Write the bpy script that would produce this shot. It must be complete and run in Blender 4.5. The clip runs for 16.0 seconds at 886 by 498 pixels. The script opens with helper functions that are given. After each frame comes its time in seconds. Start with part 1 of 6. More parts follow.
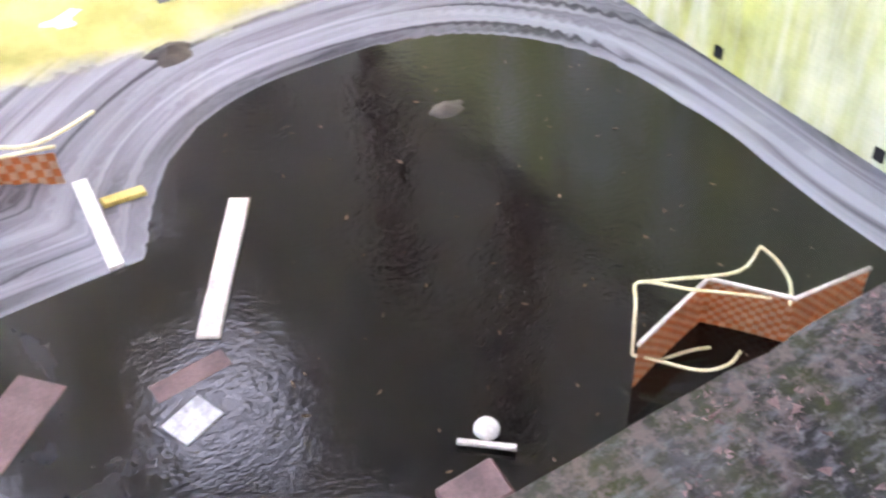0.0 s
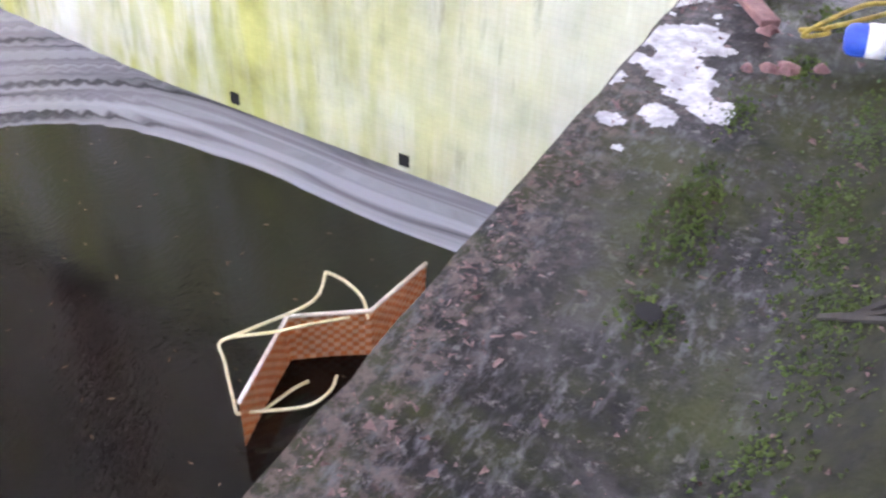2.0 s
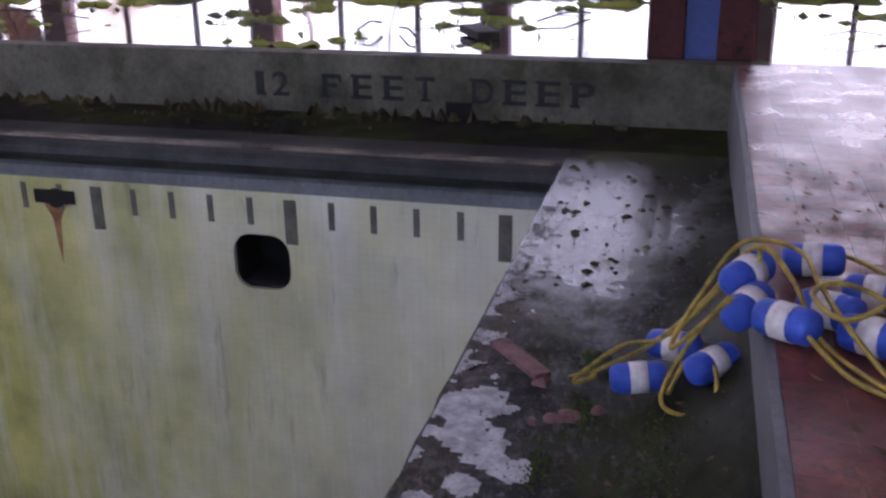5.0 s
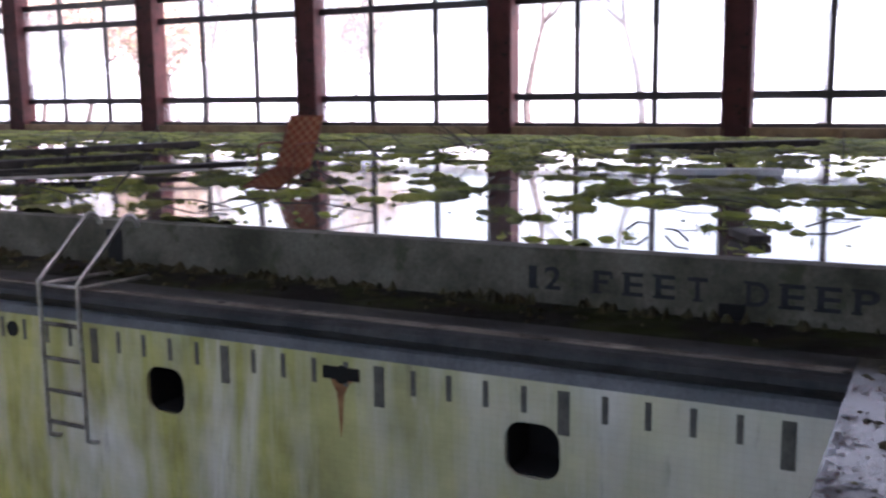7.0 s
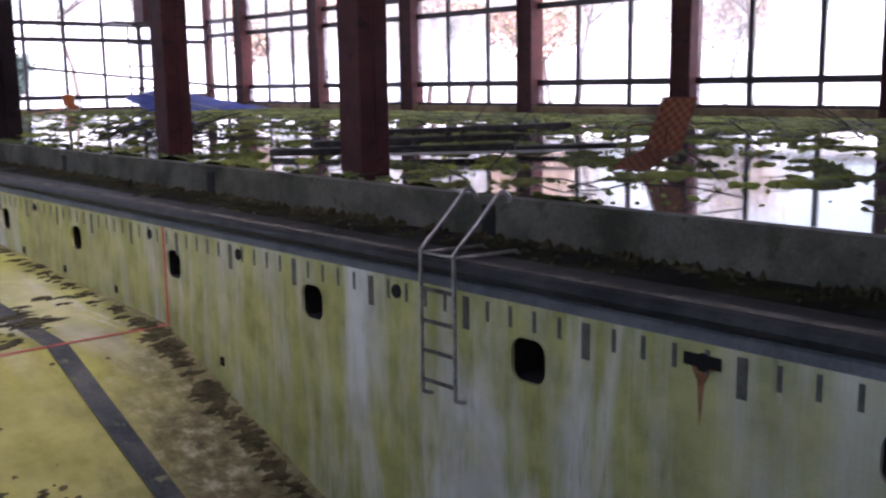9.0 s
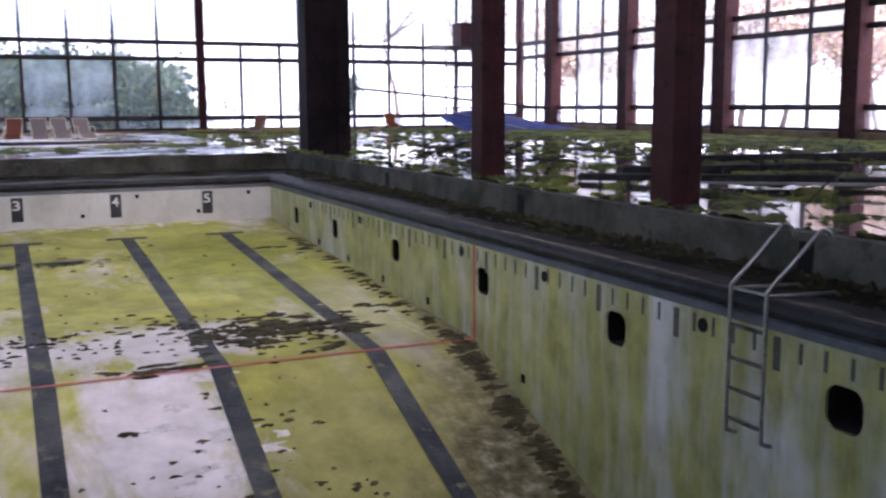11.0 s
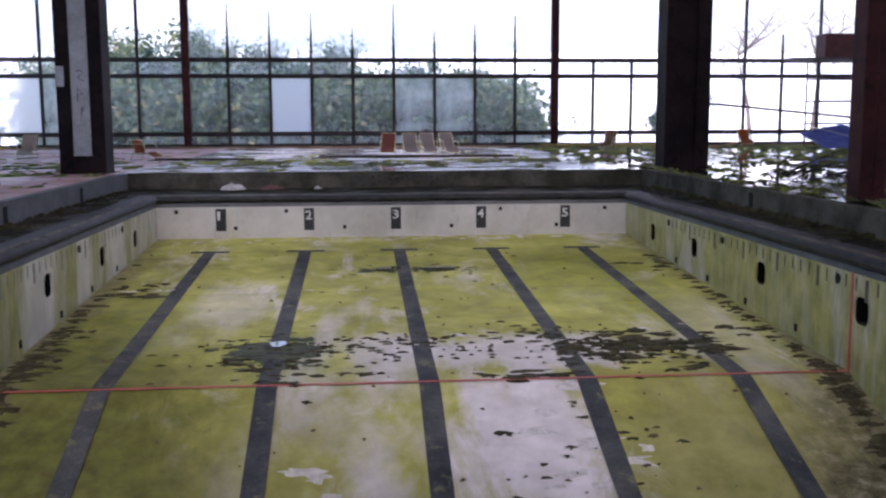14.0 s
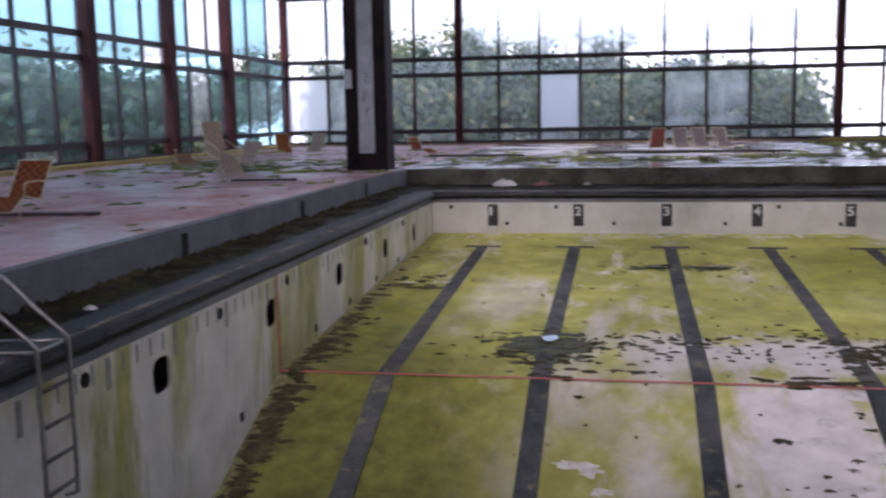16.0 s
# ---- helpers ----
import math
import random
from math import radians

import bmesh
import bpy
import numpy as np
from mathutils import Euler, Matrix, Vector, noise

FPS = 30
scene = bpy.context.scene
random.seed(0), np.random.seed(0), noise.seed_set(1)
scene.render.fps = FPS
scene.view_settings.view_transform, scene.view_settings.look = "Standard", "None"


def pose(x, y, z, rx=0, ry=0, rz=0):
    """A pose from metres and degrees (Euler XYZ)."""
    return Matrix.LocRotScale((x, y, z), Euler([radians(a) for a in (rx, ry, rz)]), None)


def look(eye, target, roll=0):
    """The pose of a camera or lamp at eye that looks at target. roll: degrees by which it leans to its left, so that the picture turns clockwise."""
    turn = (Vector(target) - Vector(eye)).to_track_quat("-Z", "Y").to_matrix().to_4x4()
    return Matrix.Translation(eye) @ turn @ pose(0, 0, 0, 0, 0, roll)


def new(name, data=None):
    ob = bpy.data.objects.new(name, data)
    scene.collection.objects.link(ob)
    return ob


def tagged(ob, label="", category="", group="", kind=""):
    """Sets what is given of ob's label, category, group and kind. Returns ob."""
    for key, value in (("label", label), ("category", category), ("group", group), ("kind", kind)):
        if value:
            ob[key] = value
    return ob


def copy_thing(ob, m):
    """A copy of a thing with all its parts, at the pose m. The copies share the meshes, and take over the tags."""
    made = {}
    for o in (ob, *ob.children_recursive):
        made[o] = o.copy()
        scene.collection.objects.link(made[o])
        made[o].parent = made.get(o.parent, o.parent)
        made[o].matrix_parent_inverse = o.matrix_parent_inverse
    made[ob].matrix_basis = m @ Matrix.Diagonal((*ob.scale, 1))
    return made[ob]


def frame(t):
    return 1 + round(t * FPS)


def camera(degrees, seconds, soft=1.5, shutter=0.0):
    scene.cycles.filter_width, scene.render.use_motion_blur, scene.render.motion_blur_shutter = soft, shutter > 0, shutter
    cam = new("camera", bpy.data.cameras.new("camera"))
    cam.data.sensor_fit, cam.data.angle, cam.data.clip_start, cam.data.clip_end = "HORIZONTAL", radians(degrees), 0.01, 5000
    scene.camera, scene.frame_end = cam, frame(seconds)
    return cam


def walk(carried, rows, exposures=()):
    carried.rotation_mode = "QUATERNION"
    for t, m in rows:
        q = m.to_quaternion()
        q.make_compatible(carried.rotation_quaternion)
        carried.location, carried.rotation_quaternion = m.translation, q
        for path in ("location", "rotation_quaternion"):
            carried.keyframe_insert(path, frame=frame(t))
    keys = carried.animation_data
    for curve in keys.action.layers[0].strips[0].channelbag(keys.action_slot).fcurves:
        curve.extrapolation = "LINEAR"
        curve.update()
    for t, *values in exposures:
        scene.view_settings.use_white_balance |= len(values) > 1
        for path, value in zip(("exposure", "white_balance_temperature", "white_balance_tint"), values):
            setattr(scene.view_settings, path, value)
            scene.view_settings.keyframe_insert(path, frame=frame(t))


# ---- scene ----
cam = camera(48.5, 16.0, soft=2.3, shutter=0.35)
PATH = [
    (0, (6.22, -2.679, 1.575), (6.922, -1.412, 0.197), -3.4),
    (0.5, (6.246, -2.652, 1.538), (7.156, -1.528, 0.156), -1.2),
    (1, (6.268, -2.631, 1.514), (7.354, -1.652, 0.149), 0.5),
    (1.5, (6.281, -2.647, 1.526), (7.502, -1.794, 0.192), 1.3),
    (2, (6.304, -2.661, 1.535), (7.641, -1.949, 0.229), 2.6),
    (2.5, (6.337, -2.686, 1.535), (7.764, -2.112, 0.257), 3.7),
    (3, (6.372, -2.719, 1.544), (7.907, -2.307, 0.33), 3.8),
    (3.5, (6.394, -2.748, 1.566), (8.002, -2.428, 0.421), 2.5),
    (3.8, (6.413, -2.759, 1.587), (8.09, -2.458, 0.54), 1.5),
    (4, (6.414, -2.764, 1.593), (8.156, -2.45, 0.663), 1.4),
    (4.2, (6.407, -2.759, 1.602), (8.174, -2.4, 0.736), 0.5),
    (6.3, (6.088, -2.359, 1.689), (7.934, -1.704, 1.287), 0.2),
    (6.5, (6.054, -2.336, 1.69), (7.893, -1.63, 1.343), 0.0),
    (7, (6.001, -2.302, 1.686), (7.758, -1.396, 1.38), -0.6),
    (7.5, (5.993, -2.302, 1.687), (7.655, -1.231, 1.386), -0.4),
    (8, (5.967, -2.292, 1.682), (7.517, -1.066, 1.375), -0.5),
    (8.5, (5.95, -2.301, 1.675), (7.363, -0.924, 1.347), -0.8),
    (9, (5.954, -2.298, 1.678), (7.263, -0.823, 1.346), -0.8),
    (9.2, (5.947, -2.296, 1.682), (7.213, -0.783, 1.354), -0.7),
    (11.3, (5.71, -2.393, 1.805), (6.446, -0.556, 1.52), -0.5),
    (11.5, (5.674, -2.405, 1.809), (6.36, -0.548, 1.526), -0.7),
    (12, (5.559, -2.44, 1.821), (6.121, -0.542, 1.535), -1.0),
    (12.5, (5.444, -2.492, 1.837), (5.869, -0.562, 1.53), -1.5),
    (13, (5.342, -2.554, 1.856), (5.657, -0.604, 1.541), -1.3),
    (13.5, (5.251, -2.587, 1.883), (5.487, -0.622, 1.594), -1.1),
    (14, (5.172, -2.613, 1.906), (5.339, -0.637, 1.646), -0.2),
    (14.5, (5.116, -2.637, 1.928), (5.214, -0.656, 1.674), -0.5),
    (15, (5.076, -2.671, 1.94), (5.102, -0.687, 1.695), -0.5),
    (15.5, (5.03, -2.746, 1.957), (4.895, -0.771, 1.672), -1.8),
    (16, (4.991, -2.828, 1.976), (4.632, -0.879, 1.71), -1.0),
]
walk(cam, [(t, look(e, g, r)) for t, e, g, r in PATH],
     exposures=[(0, 5.75, 6600, 27), (1.2, 6.0, 6650, 31), (2.2, 5.4, 6650, 33), (3.2, 5.5, 6500, 42), (4.2, 4.1, 6400, 48), (6.4, 2.82, 6250, 31), (9, 2.33, 6050, 34), (11.6, 2.0, 5750, 31), (13.5, 1.75, 5750, 30), (16, 1.8, 6000, 31)])

# ---- world and light: bright overcast day ----
world = bpy.data.worlds.new("world")
scene.world = world
world.use_nodes = True
wt = world.node_tree
sky = wt.nodes.new("ShaderNodeTexSky")
sky.sky_type, sky.sun_disc = "NISHITA", False
sky.sun_elevation, sky.sun_rotation = radians(48), radians(180)
sky.air_density, sky.dust_density = 1.0, 4.0
pale = wt.nodes.new("ShaderNodeHueSaturation")
pale.inputs["Saturation"].default_value = 0.5
wt.links.new(sky.outputs[0], pale.inputs["Color"])
wt.links.new(pale.outputs[0], wt.nodes["Background"].inputs[0])
wt.nodes["Background"].inputs[1].default_value = 0.15
sun = new("sun", bpy.data.lights.new("sun", "SUN"))
sun.data.energy, sun.data.angle, sun.data.color = 1.4, radians(25), (1.0, 0.96, 0.91)
sun.matrix_world = look((0, 0, 40), (3, 36, 0))


# ---- materials ----
def mat(name):
    m = bpy.data.materials.new(name)
    m.use_nodes = True
    return m, m.node_tree, m.node_tree.nodes["Principled BSDF"]


def node(nt, kind, **values):
    n = nt.nodes.new(kind)
    for k, v in values.items():
        if k in n.inputs:
            n.inputs[k].default_value = v
        else:
            setattr(n, k, v)
    return n


def coords(nt, scale=(1, 1, 1), rot=(0, 0, 0)):
    tc = node(nt, "ShaderNodeTexCoord")
    mp = node(nt, "ShaderNodeMapping")
    mp.inputs["Scale"].default_value = scale
    mp.inputs["Rotation"].default_value = rot
    nt.links.new(tc.outputs["Object"], mp.inputs["Vector"])
    return mp.outputs[0]


def noise_tex(nt, vec, scale, detail=5.0, rough=0.6, distort=0.0):
    n = node(nt, "ShaderNodeTexNoise", Scale=scale, Detail=detail, Roughness=rough, Distortion=distort)
    nt.links.new(vec, n.inputs["Vector"])
    return n.outputs["Fac"]


def ramp(nt, fac, stops):
    r = node(nt, "ShaderNodeValToRGB")
    els = r.color_ramp.elements
    while len(els) < len(stops):
        els.new(0.5)
    for e, (p, c) in zip(els, stops):
        e.position = p
        e.color = (*c, 1) if len(c) == 3 else c
    nt.links.new(fac, r.inputs[0])
    return r.outputs[0]


def grey(v):
    return (v, v, v)


def mix(nt, fac, a, b, mode="MIX"):
    m = node(nt, "ShaderNodeMix", data_type="RGBA", blend_type=mode)
    for sock, val in ((m.inputs[0], fac), (m.inputs[6], a), (m.inputs[7], b)):
        if isinstance(val, (int, float)):
            sock.default_value = val
        elif isinstance(val, tuple):
            sock.default_value = (*val, 1)
        else:
            nt.links.new(val, sock)
    return m.outputs[2]


def math_node(nt, op, a, b=0.0):
    m = node(nt, "ShaderNodeMath", operation=op)
    for sock, val in ((m.inputs[0], a), (m.inputs[1], b)):
        if isinstance(val, (int, float)):
            sock.default_value = val
        else:
            nt.links.new(val, sock)
    return m.outputs[0]


def bump(nt, bsdf, height, strength=0.3, dist=0.01):
    b = node(nt, "ShaderNodeBump", Strength=strength, Distance=dist)
    nt.links.new(height, b.inputs["Height"])
    nt.links.new(b.outputs[0], bsdf.inputs["Normal"])
    return b


def put(nt, bsdf, colour=None, rough=None, metal=None):
    for key, val in (("Base Color", colour), ("Roughness", rough), ("Metallic", metal)):
        if val is None:
            continue
        if isinstance(val, tuple):
            bsdf.inputs[key].default_value = (*val, 1)
        elif isinstance(val, (int, float)):
            bsdf.inputs[key].default_value = val
        else:
            nt.links.new(val, bsdf.inputs[key])


def worn(name, a, b, scale=3.0, rough=0.7, fine=40.0, metal=0.0, bumps=0.3, dist=0.01, spots=None, spread=(0.35, 0.65), gloss=0.5):
    """Two-tone weathered surface with fine grain."""
    m, nt, bs = mat(name)
    v = coords(nt)
    col = ramp(nt, noise_tex(nt, v, scale, 6), [(spread[0], a), (spread[1], b)])
    g = noise_tex(nt, v, fine, 4)
    col = mix(nt, 0.35, col, ramp(nt, g, [(0.3, grey(0.25)), (0.7, grey(0.8))]), "OVERLAY")
    if spots:
        col = mix(nt, ramp(nt, noise_tex(nt, v, scale * 3.1, 6, 0.65), [(0.58, grey(0)), (0.66, grey(1))]), col, spots)
    put(nt, bs, col, rough, metal)
    bs.inputs["Specular IOR Level"].default_value = gloss
    bump(nt, bs, g, bumps, dist)
    return m


def zone(nt, xyz, cx, cy, rx, ry, wob, top=1.0, soft=0.35):
    """A soft-edged stain of its own outline: 1 inside an uneven oval on the plan, 0 outside."""
    dx = math_node(nt, "MULTIPLY", math_node(nt, "SUBTRACT", xyz.outputs["X"], cx), 1 / rx)
    dy = math_node(nt, "MULTIPLY", math_node(nt, "SUBTRACT", xyz.outputs["Y"], cy), 1 / ry)
    r = math_node(nt, "SQRT", math_node(nt, "ADD", math_node(nt, "MULTIPLY", dx, dx), math_node(nt, "MULTIPLY", dy, dy)))
    fade = node(nt, "ShaderNodeMapRange", **{"From Min": 1.0 + soft, "From Max": 1.0 - soft, "To Min": 0.0, "To Max": top})
    nt.links.new(math_node(nt, "ADD", r, wob), fade.inputs[0])
    return fade.outputs[0]


def pool_wall_material(name, axis, amount, white=1.0):
    """Small off-white mosaic tile, streaked with yellow-green algae that ran down it."""
    m, nt, bs = mat(name)
    v = coords(nt)
    streak_scale = (0.5, 0.62, 0.16) if axis == "y" else (0.62, 0.5, 0.16)
    vs = coords(nt, streak_scale)
    vf = coords(nt, (1.0, 4.0, 0.6) if axis == "y" else (4.0, 1.0, 0.6))
    base = ramp(nt, noise_tex(nt, v, 1.3, 6), [(0.3, tuple(x * white for x in (0.54, 0.52, 0.46))), (0.7, tuple(x * white for x in (0.78, 0.76, 0.70)))])
    algae = ramp(nt, noise_tex(nt, v, 2.2, 6), [(0.3, (0.19, 0.19, 0.014)), (0.7, (0.47, 0.455, 0.11))])
    a = ramp(nt, noise_tex(nt, vs, 1.0, 5, 0.6, 0.4), [(0.55 - amount, grey(0)), (0.64 - amount, grey(0.92))])
    b = ramp(nt, noise_tex(nt, vf, 0.9, 5, 0.6), [(0.32, grey(0.5)), (0.56, grey(1))])
    grown = math_node(nt, "MULTIPLY", a, b)
    if axis == "y":
        along = node(nt, "ShaderNodeSeparateXYZ")
        nt.links.new(v, along.inputs[0])
        less = node(nt, "ShaderNodeMapRange", **{"From Min": -1.5, "From Max": 2.5, "To Min": 0.34, "To Max": 1.0})
        nt.links.new(along.outputs["Y"], less.inputs[0])
        grown = math_node(nt, "MULTIPLY", grown, less.outputs[0])
    col = mix(nt, grown, base, algae)
    drip = ramp(nt, noise_tex(nt, vf, 1.9, 4), [(0.66, grey(0)), (0.78, grey(0.5))])
    col = mix(nt, drip, col, (0.70, 0.69, 0.62))
    dark = ramp(nt, noise_tex(nt, vf, 1.4, 6, 0.7), [(0.58, grey(0)), (0.74, grey(0.6))])
    col = mix(nt, dark, col, (0.11, 0.10, 0.055))
    tc = node(nt, "ShaderNodeTexCoord")
    sp = node(nt, "ShaderNodeSeparateXYZ")
    cb = node(nt, "ShaderNodeCombineXYZ")
    nt.links.new(tc.outputs["Object"], sp.inputs[0])
    nt.links.new(sp.outputs["Y" if axis == "y" else "X"], cb.inputs[0])
    nt.links.new(sp.outputs["Z"], cb.inputs[1])
    br = node(nt, "ShaderNodeTexBrick", Scale=1.0)
    br.offset = 0.0
    br.inputs["Brick Width"].default_value = 0.052
    br.inputs["Row Height"].default_value = 0.052
    br.inputs["Mortar Size"].default_value = 0.004
    br.inputs["Color1"].default_value = (1, 1, 1, 1)
    br.inputs["Color2"].default_value = (0.93, 0.93, 0.93, 1)
    br.inputs["Mortar"].default_value = (0.78, 0.76, 0.73, 1)
    nt.links.new(cb.outputs[0], br.inputs["Vector"])
    col = mix(nt, 0.28, col, br.outputs["Color"], "MULTIPLY")
    put(nt, bs, col, 0.42)
    bump(nt, bs, math_node(nt, "SUBTRACT", 1.0, br.outputs["Fac"]), 0.12, 0.003)
    return m


def pool_floor_material():
    """Painted white basin floor under yellow-green algae, with bare patches and brown litter."""
    m, nt, bs = mat("pool_floor_paint")
    v = coords(nt)
    vy = coords(nt, (1.0, 0.35, 1.0))
    paint = ramp(nt, noise_tex(nt, v, 2.0, 6), [(0.3, (0.50, 0.47, 0.455)), (0.7, (0.76, 0.72, 0.71))])
    algae = ramp(nt, noise_tex(nt, v, 1.1, 7, 0.65), [(0.3, (0.20, 0.205, 0.03)), (0.55, (0.37, 0.37, 0.06)), (0.75, (0.54, 0.53, 0.15))])
    cover = ramp(nt, noise_tex(nt, vy, 0.42, 6, 0.62, 0.3), [(0.34, grey(0.2)), (0.47, grey(0.97))])
    col = mix(nt, cover, paint, algae)
    bare = ramp(nt, noise_tex(nt, vy, 0.9, 7, 0.7, 0.6), [(0.56, grey(0)), (0.66, grey(0.7))])
    col = mix(nt, bare, col, paint)
    # olive film near the break, and the wide patches where the paint lies bare
    plan = node(nt, "ShaderNodeSeparateXYZ")
    nt.links.new(v, plan.inputs[0])
    wob = math_node(nt, "MULTIPLY", math_node(nt, "SUBTRACT", noise_tex(nt, vy, 1.1, 8, 0.7, 0.5), 0.5), 2.6)
    film = ramp(nt, noise_tex(nt, v, 1.8, 6), [(0.35, (0.175, 0.17, 0.048)), (0.65, (0.31, 0.295, 0.105))])
    col = mix(nt, zone(nt, plan, 10.2, 8.6, 1.9, 2.4, wob, 0.85), col, film)
    col = mix(nt, zone(nt, plan, 3.9, 8.4, 1.9, 2.2, wob, 0.5), col, film)
    col = mix(nt, zone(nt, plan, 7.2, 6.6, 2.2, 1.5, wob, 0.9), col, film)
    deep = ramp(nt, noise_tex(nt, v, 2.0, 7), [(0.35, (0.045, 0.052, 0.006)), (0.65, (0.12, 0.13, 0.016))])
    col = mix(nt, zone(nt, plan, 1.3, 8.8, 1.5, 3.0, wob, 0.92), col, deep)
    for cx, cy, rx, ry, top in ((7.3, 9.4, 1.0, 1.6, 0.95), (8.0, 12.2, 1.9, 0.9, 0.85), (5.5, 12.6, 0.8, 0.7, 0.6), (2.8, 15.6, 0.8, 2.0, 0.38), (5.3, 8.4, 0.4, 1.2, 0.6), (11.2, 13.4, 0.7, 2.6, 0.25)):
        col = mix(nt, zone(nt, plan, cx, cy, rx, ry, wob, top, 0.25), col, paint)
    fresh = ramp(nt, noise_tex(nt, v, 2.4, 6), [(0.35, (0.17, 0.19, 0.02)), (0.65, (0.34, 0.36, 0.05))])
    col = mix(nt, zone(nt, plan, 9.9, 17.2, 1.5, 3.4, wob, 0.75), col, fresh)
    col = mix(nt, zone(nt, plan, 1.2, 13.5, 0.9, 3.6, wob, 0.85), col, fresh)
    # thicker dark algae in the foot of the slope on one side
    sx = node(nt, "ShaderNodeSeparateXYZ")
    nt.links.new(v, sx.inputs[0])
    low = math_node(nt, "ADD", math_node(nt, "ADD", sx.outputs["X"], math_node(nt, "MULTIPLY", sx.outputs["Y"], 0.35)), math_node(nt, "MULTIPLY", noise_tex(nt, vy, 1.3, 7, 0.7), 5.0))
    thick = node(nt, "ShaderNodeMapRange", **{"From Min": 10.3, "From Max": 7.6, "To Min": 0.0, "To Max": 0.92})
    nt.links.new(low, thick.inputs[0])
    col = mix(nt, thick.outputs[0], col, ramp(nt, noise_tex(nt, v, 3.0, 6), [(0.35, (0.07, 0.075, 0.012)), (0.65, (0.16, 0.165, 0.03))]))
    # brown washed-down dirt beside the other wall
    drift = math_node(nt, "ADD", math_node(nt, "SUBTRACT", sx.outputs["X"], math_node(nt, "MULTIPLY", math_node(nt, "MAXIMUM", math_node(nt, "SUBTRACT", sx.outputs["Y"], 6.0), 0.0), 0.42)), math_node(nt, "MULTIPLY", noise_tex(nt, vy, 1.5, 8, 0.75, 0.5), 3.2))
    dirt = node(nt, "ShaderNodeMapRange", **{"From Min": 10.7, "From Max": 12.0, "To Min": 0.0, "To Max": 0.92})
    nt.links.new(drift, dirt.inputs[0])
    col = mix(nt, dirt.outputs[0], col, ramp(nt, noise_tex(nt, v, 5.0, 8, 0.7), [(0.36, (0.03, 0.025, 0.014)), (0.52, (0.12, 0.105, 0.055)), (0.66, (0.30, 0.28, 0.21))]))
    mud = ramp(nt, noise_tex(nt, v, 1.7, 8, 0.75, 0.8), [(0.66, grey(0)), (0.73, grey(0.7))])
    col = mix(nt, mud, col, (0.10, 0.085, 0.035))
    # silt where the slope runs down to the water, and a dirt line along the side walls
    sp = node(nt, "ShaderNodeSeparateXYZ")
    nt.links.new(v, sp.inputs[0])
    jig = math_node(nt, "MULTIPLY", math_node(nt, "SUBTRACT", noise_tex(nt, v, 1.6, 6, 0.7), 0.5), 1.6)
    edge = math_node(nt, "ABSOLUTE", math_node(nt, "SUBTRACT", sp.outputs["X"], 6.1))
    side_fac = node(nt, "ShaderNodeMapRange", **{"From Min": 5.6, "From Max": 6.15, "To Min": 0.0, "To Max": 0.9})
    nt.links.new(math_node(nt, "ADD", edge, jig), side_fac.inputs[0])
    col = mix(nt, side_fac.outputs[0], col, ramp(nt, noise_tex(nt, v, 9, 6), [(0.35, (0.07, 0.06, 0.025)), (0.65, (0.22, 0.20, 0.10))]))
    silt = node(nt, "ShaderNodeMapRange", **{"From Min": 6.1, "From Max": 5.8, "To Min": 0.0, "To Max": 1.0})
    nt.links.new(math_node(nt, "ADD", sp.outputs["Y"], math_node(nt, "MULTIPLY", jig, 0.35)), silt.inputs[0])
    vz = coords(nt, (0.05, 0.05, 20.0))
    bands = noise_tex(nt, vz, 2.2, 6, 0.62, 0.5)
    siltc = ramp(nt, bands, [(0.33, (0.03, 0.03, 0.034)), (0.42, (0.11, 0.11, 0.122)), (0.62, (0.22, 0.222, 0.245))])
    col = mix(nt, silt.outputs[0], col, siltc)
    rough = mix(nt, silt.outputs[0], ramp(nt, noise_tex(nt, v, 1.2, 5), [(0.4, grey(0.6)), (0.6, grey(0.8))]), (0.16, 0.16, 0.16))
    put(nt, bs, col, rough)
    bs.inputs["Specular IOR Level"].default_value = 0.35
    bump(nt, bs, noise_tex(nt, v, 14, 6), 0.3, 0.01)
    return m


def wet_deck_material():
    """Flooded deck: standing water among moss, mud and litter."""
    m, nt, bs = mat("flooded_deck")
    v = coords(nt)
    col = ramp(nt, noise_tex(nt, v, 0.8, 6), [(0.35, (0.06, 0.055, 0.05)), (0.65, (0.16, 0.15, 0.13))])
    put(nt, bs, col, 0.06)
    bs.inputs["Specular IOR Level"].default_value = 1.0
    bump(nt, bs, noise_tex(nt, v, 2.0, 3), 0.03, 0.01)
    return m


